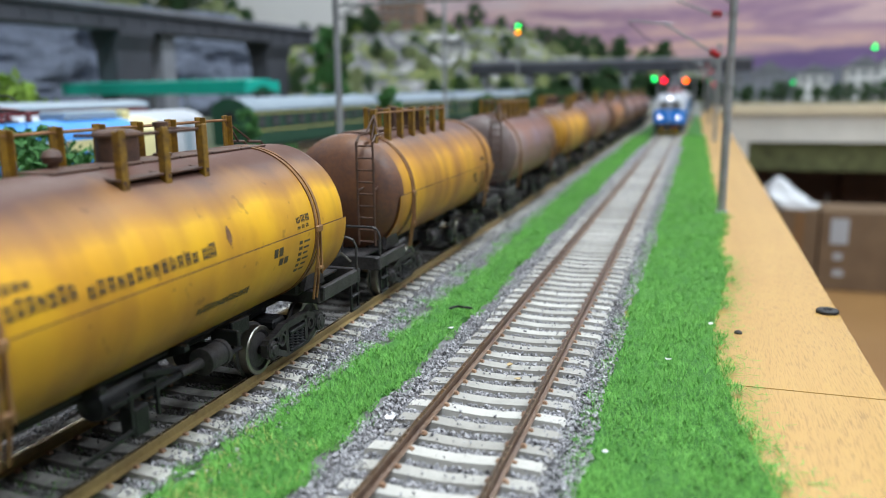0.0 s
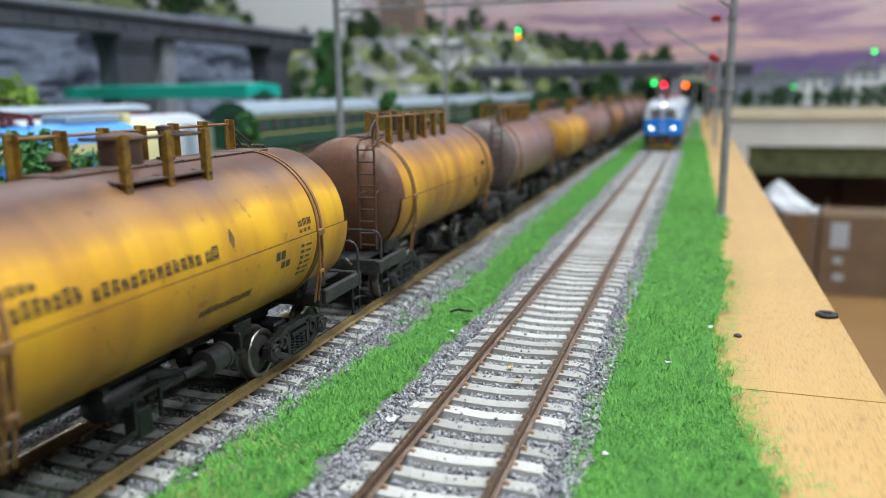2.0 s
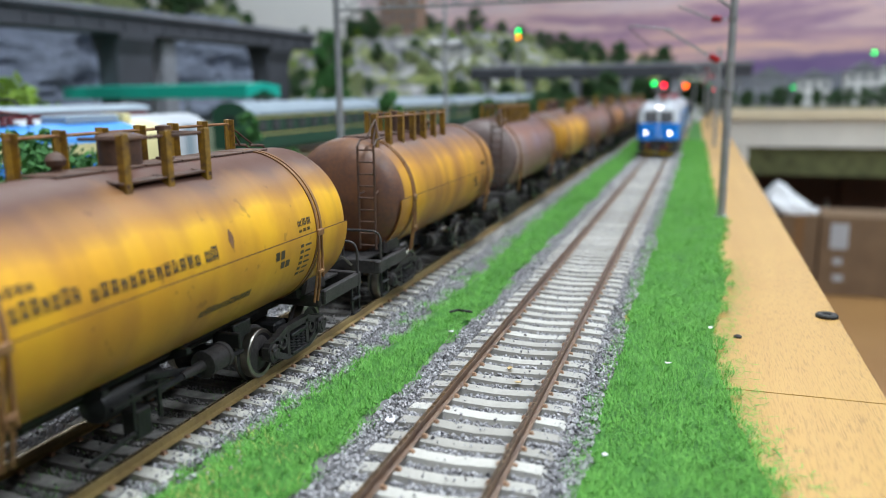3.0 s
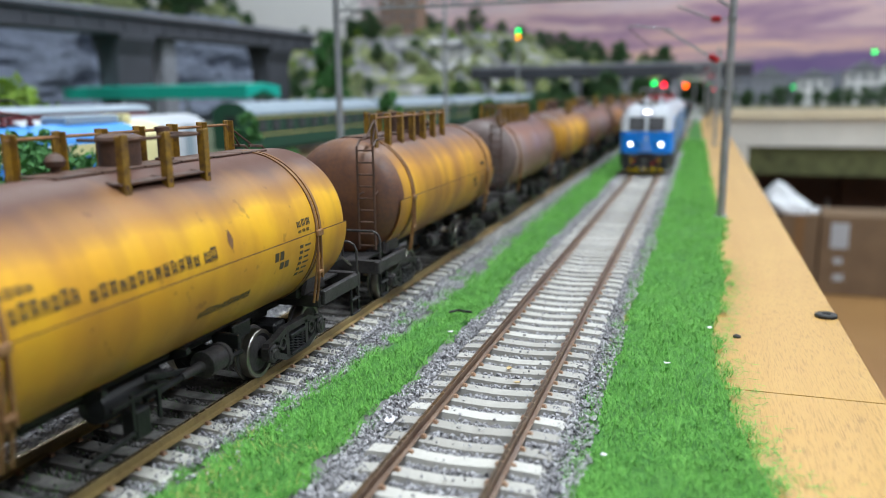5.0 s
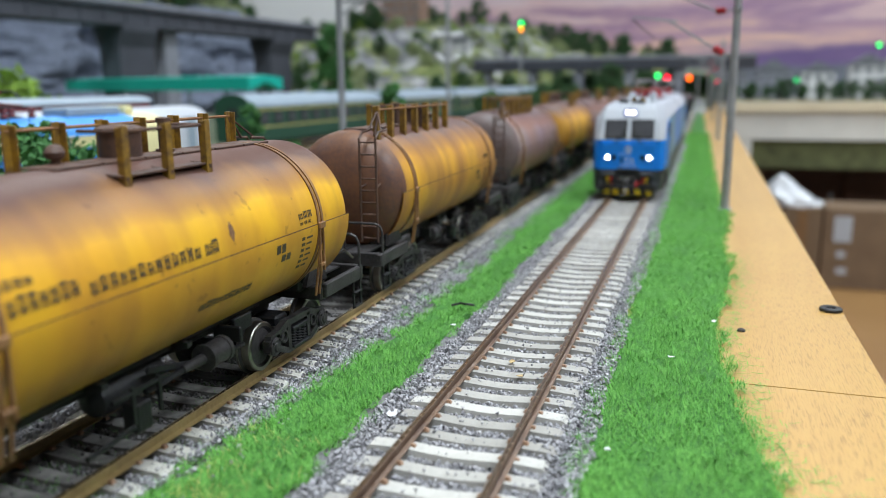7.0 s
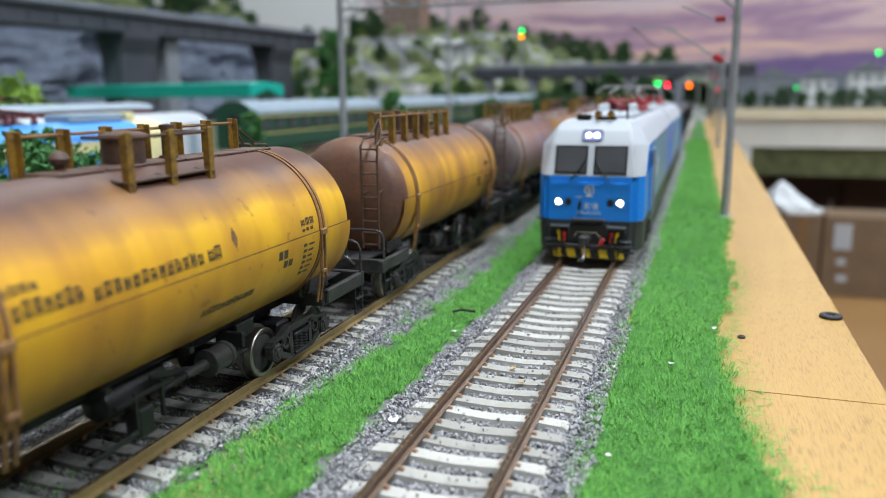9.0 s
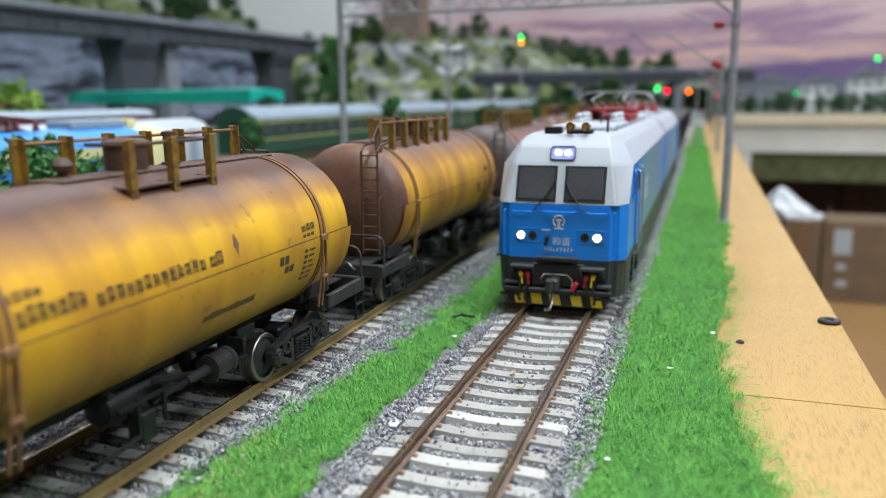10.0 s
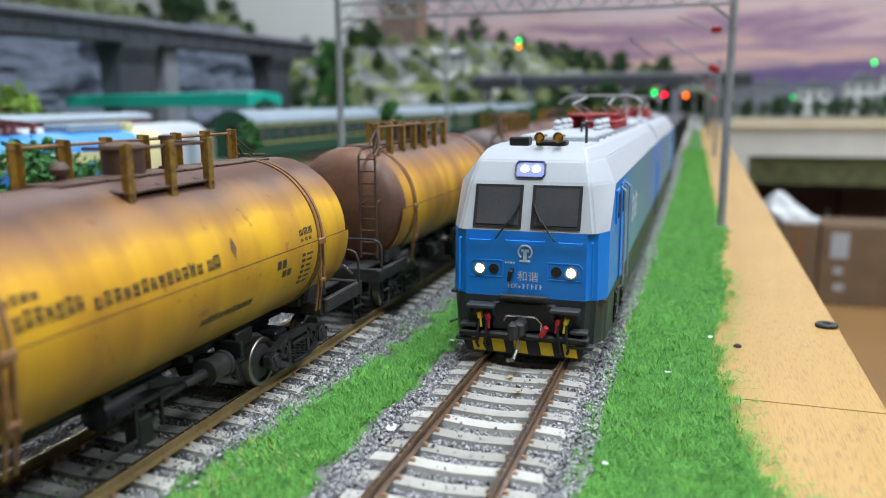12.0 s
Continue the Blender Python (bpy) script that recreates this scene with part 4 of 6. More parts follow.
def panel(bm, x0, x1, z0, z1, off, thick=0.35, inset=0.0):
    """A plate that lies on the front."""
    p = [on_front(x, z, off) for x, z in ((x0, z0), (x1, z0), (x1, z1), (x0, z1))]
    q = [on_front(x, z, off - thick) for x, z in ((x0, z0), (x1, z0), (x1, z1), (x0, z1))]
    a, b = [bm.verts.new(v) for v in p], [bm.verts.new(v) for v in q]
    fs = [bm.faces.new(a), bm.faces.new(b)]
    for k in range(4):
        fs.append(bm.faces.new((a[k], a[(k + 1) % 4], b[(k + 1) % 4], b[k])))
    bmesh.ops.recalc_face_normals(bm, faces=fs)
    return bm


def words(text, size, at, rot, mat, parent, name="lettering"):
    cu = bpy.data.curves.new(name, "FONT")
    cu.body, cu.size, cu.align_x, cu.align_y, cu.extrude = text, size * MM, "CENTER", "CENTER", 0.00002
    cu.materials.append(mat)
    ob = new(name, cu)
    ob.parent = parent
    ob.matrix_basis = pose(at[0] * MM, at[1] * MM, at[2] * MM, *rot)
    return ob


def soften(ob):
    """Keep the broad panels flat between their rounded edges."""
    w = ob.modifiers.new("weighted_normals", "WEIGHTED_NORMAL")
    w.keep_sharp = True
    return ob


def loco_unit(front):
    loco = thing("electric_locomotive", (0, 0, 0), "blue and white electric locomotive with lit headlamps" if front else "blue and white rear locomotive section", "locomotive")
    low = done(shell(B(), 1, ("front", "corner")), 1.6)
    soften(part("cab_front", low, m_blue, loco, "bright blue lower cab front", smooth=True))
    part("body_side", done(shell(shell(B(), 1, ("side",)), 2, ("side",))), m_side, loco, "blue side that fades to pale teal")
    wh = shell(shell(shell(B(), 2, ("front", "corner", "back")), 3, ("front", "corner", "side", "back")), 4, ("front", "corner", "side", "back"))
    wh.faces.new([wh.verts.new(v) for v in roof_outline()])
    soften(part("roof_shell", done(wh, 0.55), m_white, loco, "white upper cab and roof", smooth=True))
    part("rear_wall", done(shell(B(), 1, ("back",))), m_blue, loco)
    sk = done(shell(B(), 0, ("front", "corner", "side", "back")), 1.4)
    soften(part("skirt", sk, m_grey, loco, "dark grey lower skirt", smooth=True))
    fl = box(B(), (0, 96, 13.4), (35.2, 188, 0.6))
    part("floor_plate", fl, m_grey, loco)
    # bogies
    for y in (46, 146):
        bg = part("bogie", box(B(), (0, 0, 8.0), (22, 34, 4), bevel=0.6), m_black, loco, at=(0, y, 0))
        for s in (-1, 1):
            f = prism(B(), [(-22, 8.0), (-17, 10), (17, 10), (22, 8.0), (22, 5.0), (17, 4.0), (10, 5.6), (-10, 5.6), (-17, 4.0), (-22, 5.0)], "X", s * 13.2, s * 15.2)
            for yy in (-15, 15):
                lathe(f, [(2.4, 0), (2.4, s * 1.2), (1.2, s * 1.6)], (s * 15.0, yy, 6.4), "X", 14)
            for yy in (-6, 6):
                rod(f, (s * 14.6, yy, 5), (s * 14.6, yy, 12), 1.6, 10)
            part("side_frame", f, m_black, bg)
        for yy in (-15, 15):
            ax = part("axle_set", rod(B(), (-11, 0, 0), (11, 0, 0), 1.1, 10), m_black, bg, at=(0, yy, 7.2))
            AXLES.append((ax, yy, 7.2))
            for s in (-1, 1):
                part("wheel", lathe(B(), [(1.2, s * 9.8), (5.8, s * 9.4), (7.2, s * 9.8), (7.3, s * 7.9), (8.0, s * 7.6), (8.0, s * 7.1), (1.2, s * 7.2)], (0, 0, 0), "X", 36), m_dusty, ax, smooth=True)
    # roof gear
    rf = B()
    box(rf, (0, 60, 46.9), (19, 50, 1.5), bevel=0.5)
    box(rf, (0, 168, 46.9), (19, 34, 1.5), bevel=0.5)
    for k in range(7):
        box(rf, (13.6, 34 + k * 22, 43.9), (2.6, 12, 1.0), (0, 38, 0), 0.2)
        box(rf, (-13.6, 34 + k * 22, 43.9), (2.6, 12, 1.0), (0, -38, 0), 0.2)
    for k in range(9):
        box(rf, (0, 34 + k * 15, 46.5), (22.5, 0.5, 0.8))
    part("roof_panelling", rf, m_white, loco, "white roof hatches and ribs")
    for x in (-7, 0, 7):
        for y in (102, 110, 118, 126, 134, 142):
            ins = lathe(B(), [(1.0, 46), (1.9, 46.6), (1.0, 47.3), (1.9, 47.9), (1.0, 48.6), (1.9, 49.2), (0.9, 49.9), (0.7, 51)], (x, y, 0), "Z", 14)
            part("insulator", ins, m_panred, loco, "dark red roof insulator", smooth=True)
    for x in (-6, 6):
        for y in (72, 84, 94):
            ins = lathe(B(), [(1.2, 46), (1.7, 46.6), (1.0, 47.4), (1.6, 48.2), (0.9, 49.0), (1.3, 49.8), (0.5, 50.8)], (x, y, 0), "Z", 12)
            part("insulator", ins, m_white, loco, "white roof insulator", smooth=True)
    pan = part("pantograph", box(B(), (0, 118, 51.4), (16, 30, 0.8), bevel=0.2), m_panred, loco, "folded red pantograph")
    for s in (-1, 1):
        part("arm", bent(B(), [(s * 7, 132, 51.6), (s * 6, 100, 55.0), (s * 5, 128, 57.4)], 0.4), m_steel, pan)
        part("link", bent(B(), [(s * 3, 130, 51.6), (s * 3, 108, 54)], 0.3), m_steel, pan)
    hd = B()
    for y in (126, 130):
        bent(hd, [(-15, y, 55.2), (-12.5, y, 57.4), (-9, y, 58.0), (9, y, 58.0), (12.5, y, 57.4), (15, y, 55.2)], 0.4)
    part("collector_head", hd, m_steel, loco, "thin grey contact bow")
    part("bus_bar", bent(B(), [(-7, 80, 46), (-7, 80, 50.6), (-7, 104, 50.6)], 0.35), m_grey, loco)
    part("bus_bar", bent(B(), [(3, 60, 46), (3, 60, 50), (3, 104, 50.6)], 0.3), m_grey, loco)
    part("aerial", rod(B(), (9.0, 27, 45.6), (9.0, 27, 51.0), 0.35, 8), m_grey, loco)
    # side: door, grab rails, lettering bars
    for s in (-1, 1):
        dr = box(B(), (s * 17.85, 31, 25.0), (0.3, 8.5, 23.5), bevel=0.1)
        d = part("cab_door", dr, m_blue, loco, "blue cab door")
        part("door_window", box(B(), (s * 18.02, 31, 32.5), (0.2, 5, 6), bevel=0.08), m_gasket, d)
        g = B()
        for y in (25.2, 36.8):
            bent(g, [(s * 17.8, y, 11), (s * 18.9, y, 12), (s * 18.9, y, 35), (s * 17.8, y, 36)], 0.28)
        part("grab_rail", g, m_steel, loco)
        sw = part("side_window", box(B(), (s * 17.75, 19.5, 32.2), (0.6, 6.0, 8.0), bevel=0.25), m_blue, loco, "blue-framed cab side window")
        part("pane", box(B(), (s * 18.0, 19.5, 32.2), (0.3, 3.6, 5.8), bevel=0.1), m_gasket, sw, "dark narrow pane")
        lb = B()
        for k in range(2):
            for dz in (0, 2.6, 5.2):
                box(lb, (s * 17.86, 62 + k * 10 + (dz * 0.3), 23 + dz), (0.16, 6.5, 1.0))
            box(lb, (s * 17.86, 62 + k * 10, 26), (0.16, 1.0, 8.0))
        part("side_lettering", lb, m_mark, loco, "pale worn lettering bars")
        st = B()
        for y in (23, 39):
            for k in range(3):
                box(st, (s * 17.2, y, 4.5 + 3 * k), (1.8, 4, 0.5), bevel=0.1)
            for o in (-2, 2):
                box(st, (s * 17.5, y + o, 7.5), (0.4, 0.4, 8))
        part("cab_step", st, m_black, loco)
    if not front:
        return loco
    # cab front fittings
    for x0, x1 in ((-11.9, -1.05), (1.05, 11.9)):
        w = part("windscreen", panel(B(), x0, x1, 28.9, 38.2, 0.22, 0.5), m_gasket, loco, "black-framed windscreen")
        part("pane", panel(B(), x0 + 0.75, x1 - 0.75, 29.7, 37.6, 0.36, 0.2), m_glass, w, "dark glossy glass pane")
        sgn = 1 if x0 > 0 else -1
        wp = B()
        bent(wp, [tuple(on_front(sgn * 6.6, 26.6, 0.3)), tuple(on_front(sgn * 6.4, 26.8, 1.0)), tuple(on_front(sgn * 2.0, 32.6, 1.0))], 0.2)
        bent(wp, [tuple(on_front(sgn * 3.4, 30.2, 0.9)), tuple(on_front(sgn * 1.6, 34.0, 0.6))], 0.26)
        part("wiper", wp, m_gasket, loco, "thin black wiper")
    hl = panel(B(), -2.9, 2.9, 39.9, 42.8, 0.25, 0.5)
    h = part("top_headlamp", hl, m_lens, loco, "twin headlamp behind a blue-rimmed glass")
    rim = B()
    for a, b in (((-2.8, 39.7), (2.8, 39.7)), ((2.8, 39.7), (3.3, 40.3)), ((3.3, 40.3), (3.3, 42.4)), ((3.3, 42.4), (2.8, 43.0)), ((2.8, 43.0), (-2.8, 43.0)), ((-2.8, 43.0), (-3.3, 42.4)), ((-3.3, 42.4), (-3.3, 40.3)), ((-3.3, 40.3), (-2.8, 39.7))):
        rod(rim, on_front(*a, 0.3), on_front(*b, 0.3), 0.2, 6)
    part("lamp_rim", rim, m_navy, h, "thin navy rim")
    for x in (-1.3, 1.3):
        c = on_front(x, 41.4, 0.2)
        part("bulb", lathe(B(), [(0.85, 0.3), (0.85, -0.25), (0.55, -0.45), (0.1, -0.5)], c, "Y", 16), m_lamp, h, "lit white bulb")
    for s in (-1, 1):
        lp = B()
        for a, b in (((5.0, 21.6), (11.8, 21.6)), ((11.8, 21.6), (12.6, 20.6)), ((12.6, 20.6), (12.6, 17.9)), ((12.6, 17.9), (5.0, 17.9)), ((5.0, 17.9), (5.0, 21.6))):
            rod(lp, (s * a[0], 0, a[1]), (s * b[0], 0, b[1]), 0.16, 6)
        l = part("lamp_surround", lp, m_blue, loco, "recessed blue lamp surround")
        part("headlamp", lathe(B(), [(1.1, 0.2), (1.1, -0.3), (0.7, -0.5), (0.1, -0.6)], (s * 10.2, 0, 19.7), "Y", 20), m_lamp, l, "lit warm white headlamp")
        part("lamp_ring", lathe(B(), [(1.1, 0.2), (1.4, 0.2), (1.4, -0.35), (1.1, -0.35)], (s * 10.2, 0, 19.7), "Y", 20), m_chrome, l)
        part("tail_lamp", lathe(B(), [(0.9, 0.2), (0.9, -0.2), (0.1, -0.35)], (s * 7.0, 0, 19.7), "Y", 18), m_dark_lens, l, "unlit dark red lamp")
        part("lamp_ring", lathe(B(), [(0.9, 0.2), (1.15, 0.2), (1.15, -0.3), (0.9, -0.3)], (s * 7.0, 0, 19.7), "Y", 18), m_black, l)
        g = B()
        bent(g, [(s * 7.6, 0, 26.2), (s * 7.6, -0.7, 26.2), (s * 12.4, -0.7, 26.2), (s * 12.4, 0, 26.2)], 0.2)
        bent(g, [(s * 14.6, 0.0, 26.5), (s * 14.8, -0.7, 26.3), (s * 14.8, -0.7, 14.8), (s * 14.6, 0.0, 14.6)], 0.26)
        part("front_grab_rail", g, m_blue, loco)
    part("front_step_rail", bent(B(), [(-4.2, 0, 26.3), (-4.2, -0.8, 26.3), (4.2, -0.8, 26.3), (4.2, 0, 26.3)], 0.22), m_blue, loco)
    em = B()
    n = 22
    for k in range(n):
        a0, a1 = math.radians(-55 + 290 * k / n), math.radians(-55 + 290 * (k + 1) / n)
        rod(em, (1.5 * math.cos(a0), -0.05, 23.8 + 1.45 * math.sin(a0)), (1.5 * math.cos(a1), -0.05, 23.8 + 1.45 * math.sin(a1)), 0.2, 6)
    box(em, (0, -0.05, 23.0), (0.7, 0.2, 2.0))
    box(em, (0, -0.05, 24.1), (1.7, 0.2, 0.55))
    box(em, (0, -0.05, 21.8), (2.4, 0.2, 0.4))
    part("emblem", em, m_mark, loco, "round silver emblem")
    words("和谐", 2.4, (0.7, -0.06, 18.2), (90, 0, 0), m_mark, loco)
    words("HX", 1.6, (-2.7, -0.06, 16.1), (90, 0, 0), m_mark, loco)
    part("number_bar", box(B(), (-1.15, -0.04, 15.9), (0.4, 0.1, 0.5)), m_mark, loco)
    for k in range(5):
        x = -0.3 + k * 0.95
        nb = box(B(), (x, -0.04, 16.1), (0.26, 0.1, 1.1))
        box(nb, (x + 0.2, -0.04, 16.1 + 0.45 * (k % 2)), (0.4, 0.1, 0.2))
        part("number_bar", nb, m_mark, loco, "pale number bar")
    tb = B()
    for k in range(4):
        box(tb, (-4.3 + k * 0.6, -0.04, 21.3), (0.42, 0.1, 0.4))
    part("small_mark", tb, m_mark, loco)
    cl = B()
    rod(cl, (-2.9, 0, 19.6), (-2.9, -1.6, 19.2), 0.55, 10)
    box(cl, (-3.0, -1.5, 18.6), (0.9, 0.8, 2.6), (0, 12, 0), 0.2)
    part("socket_cover", cl, m_black, loco)
    part("step_board", box(B(), (0, -0.9, 13.9), (10.8, 1.6, 0.9), bevel=0.2), m_grey, loco, "grey step under the cab front")
    # buffer beam area
    bb = B()
    box(bb, (0, 0.6, 9.2), (14.5, 2.6, 6.4), bevel=0.3)
    part("coupler_pocket", bb, m_gasket, loco)
    for s in (-1, 1):
        stp = B()
        box(stp, (s * 9.4, -1.6, 11.6), (6.4, 3.4, 0.9), bevel=0.2)
        for o in (-2.8, 2.8):
            box(stp, (s * 9.4 + o, -0.8, 10.4), (0.5, 1.8, 2.2))
        box(stp, (s * 12.4, -1.0, 6.9), (3.8, 2.6, 0.9), bevel=0.2)
        box(stp, (s * 12.7, -0.6, 3.6), (5.6, 2.6, 0.9), bevel=0.2)
        part("foot_step", stp, m_grey, loco, "dark grey foot step")
        for x, mat, z in ((7.9, m_red, 9.2), (9.7, m_yel, 9.4)):
            hs = B()
            box(hs, (s * x, -1.9, z), (1.1, 1.5, 1.7), (0, s * 14, 0), 0.25)
            rod(hs, (s * x, -2.0, z), (s * (x - 0.5), -2.6, z - 2.6), 0.4, 8, 0.25)
            c = part("air_cock", hs, mat, loco, "coloured air hose cock")
            ho = B()
            bent(ho, [(s * x, -2.2, z - 0.6), (s * (x + 0.2), -2.8, z - 3.5), (s * (x + 0.6), -2.4, z - 6.5), (s * (x + 0.3), -1.8, z - 7.4)], 0.32)
            part("air_hose", ho, m_gasket, c)
    rh = B()
    box(rh, (4.9, -2.6, 6.8), (1.3, 1.3, 2.8), (0, 28, 0), 0.3)
    part("red_cock", rh, m_red, loco)
    bm = B()
    box(bm, (0, -0.6, 5.0), (29, 3.6, 1.5), bevel=0.4)
    prism(bm, [(-14.2, 4.6), (14.2, 4.6), (12.6, 0.9), (-12.6, 0.9)], "Y", -1.6, -0.6)
    plough = part("plough", bm, m_gasket, loco, "black rail guard")
    for k, x in enumerate((-10.2, -5.6, -0.6, 5.2, 10.4)):
        a = B()
        prism(a, [(x - 1.5, 4.1), (x + 1.3, 4.1), (x + 1.9, 1.2), (x - 0.9, 1.2)], "Y", -1.75, -1.55)
        part("warning_stripe", a, m_yel, plough, "yellow warning stripe")
    cp = B()
    box(cp, (-0.3, -3.0, 7.4), (2.6, 5.0, 3.4), bevel=0.6)
    box(cp, (-1.2, -6.0, 7.4), (2.0, 2.6, 4.0), bevel=0.6)
    part("coupler", cp, m_dusty, loco, "dark knuckle coupler")
    wl = bent(B(), [(-4.6, -1.4, 8.0), (-3.4, -2.4, 9.8), (3.0, -2.4, 9.8), (4.2, -1.6, 8.2), (4.0, -1.6, 5.2)], 0.26)
    part("lifting_lever", wl, m_chrome, loco, "bright uncoupling lever")
    part("coupler_hook", bent(B(), [(-0.5, -4.0, 6.0), (-0.4, -5.6, 3.0), (-0.8, -7.4, 1.4), (-1.8, -8.6, 1.6)], 0.5), m_chrome, loco, "bright wire coupling hook")
    # horns and aerial on the cab roof
    hb = B()
    box(hb, (-4.4, 14.5, 47.2), (4.6, 4, 2.0), bevel=0.3)
    box(hb, (3.0, 14.5, 46.9), (7, 4.4, 1.2), bevel=0.3)
    part("roof_box", hb, m_black, loco)
    for x in (1.0, 5.2):
        part("horn", lathe(B(), [(0.7, -3.4), (1.15, -4.0), (1.2, -4.0), (0.9, -3.2), (0.55, -2.0), (0.4, 1.5), (0.4, 4)], (x, 13, 48.3), "Y", 18), m_brass, loco, "brass air horn", smooth=True)
    return loco


AXLES = []
loco_a = loco_unit(True)
loco_b = loco_unit(False)


def hopper_wagon():
    car = thing("hopper_wagon", (0, 0, 0), "black freight wagon behind the locomotive", "wagon", "wagons of the moving train")
    b = prism(B(), [(-14, 12), (14, 12), (17, 18), (17, 38), (-17, 38), (-17, 18)], "Y", -64, 64)
    part("body", b, m_grey, car)
    for k in range(11):
        for s in (-17.3, 17.3):
            part("rib", box(B(), (s, -58 + k * 11.6, 28), (0.9, 1.4, 20), bevel=0.2), m_black, car)
    part("top_rim", box(box(B(), (17, 0, 38.2), (1.6, 129, 1.2), bevel=0.3), (-17, 0, 38.2), (1.6, 129, 1.2), bevel=0.3), m_black, car)
    part("frame", box(B(), (0, 0, 10.5), (10, 132, 3), bevel=0.4), m_black, car)
    for y in (-46, 46):
        bogie(car, y)
    return car


hop = hopper_wagon()
WAGONS = [hop] + [copy_thing(hop, pose(0, 0, 0)) for _ in range(3)]


# ---------------------------------------------------------------- catenary posts beside the board edge
def lattice_beam(bm, x0, x1, y, z0, z1, r=0.45, step=6.0, depth=5.0):
    n = int(abs(x1 - x0) / step)
    for yy in (y - depth / 2, y + depth / 2):
        for z in (z0, z1):
            rod(bm, (x0, yy, z), (x1, yy, z), r, 6)
        for k in range(n):
            a, b = x0 + (x1 - x0) * k / n, x0 + (x1 - x0) * (k + 1) / n
            rod(bm, (a, yy, z0 if k % 2 else z1), (b, yy, z1 if k % 2 else z0), r * 0.7, 5)
    for k in range(n + 1):
        a = x0 + (x1 - x0) * k / n
        rod(bm, (a, y - depth / 2, z1), (a, y + depth / 2, z1), r * 0.6, 5)
        rod(bm, (a, y - depth / 2, z0), (a, y + depth / 2, z0), r * 0.6, 5)
    return bm


def cantilever(parent, x, side, zo=0.0, mat=None):
    mat = mat or m_red
    for z, dx in ((88.3 + zo, 0), (70.2 + zo, 0)):
        a, c = (x + side * 5.0, 0, z + (0 if z > 80 + zo else -1)), (x + side * 9.5, 0, z + (0.1 if z > 80 + zo else 1.6))
        part("insulator", ribbed(a, c, 2.0), mat, parent, "ribbed insulator")
    arm = B()
    rod(arm, (x + side * 1.0, 0, 88.3 + zo), (x + side * 5, 0, 88.3 + zo), 0.4, 6)
    rod(arm, (x + side * 9.5, 0, 88.4 + zo), (x + side * 25, 0, 95 + zo), 0.4, 6)
    rod(arm, (x + side * 1.0, 0, 68.0 + zo), (x + side * 5, 0, 69.2 + zo), 0.4, 6)
    bent(arm, [(x + side * 9.5, 0, 71.8 + zo), (x + side * 31, 0, 85.0 + zo)], 0.45)
    bent(arm, [(x + side * 26, 0, 84.2 + zo), (x + side * 46, 0, 86.8 + zo), (x + side * 47, 0, 85.8 + zo)], 0.4)
    part("cantilever_arm", arm, m_steel, parent, "thin grey contact wire arm")


def mast(parent, x, top, name="mast"):
    b = rod(B(), (x, 0, -4.5), (x, 0, top), 2.0, 14, 1.75)
    box(b, (x, 0, -4.0), (6, 6, 1.0), bevel=0.2)
    for z in (30, 55, 68, 88):
        rod(b, (x, 0, z), (x, 0, z + 1.6), 2.2, 14)
    return part(name, b, m_steel, parent, "galvanised round mast", smooth=True)


gantry = thing("catenary_gantry", (0, 396, 0), "galvanised steel catenary gantry spanning the tracks", "gantry")
mast(gantry, 46.9, 112)
mast(gantry, -154.3, 112)
bb = lattice_beam(B(), -153, 46, 0, 100.0, 108.0)
for x0, x1 in ((-153, -140), (46, 36)):
    for yy in (-2.5, 2.5):
        rod(bb, (x0, yy, 93), (x1, yy, 100.5), 0.5, 6)
part("lattice_beam", bb, m_steel, gantry, "lattice cross beam")
cantilever(gantry, 46.9, -1)

for yy, xx in ((908, 50.5), (1364, 48.4), (1830, 42)):
    p = thing("catenary_mast", (xx, yy, 0), "grey catenary mast with red insulators", "mast", "masts along the board edge")
    mast(p, 0, 100)
    cantilever(p, 0, -1)


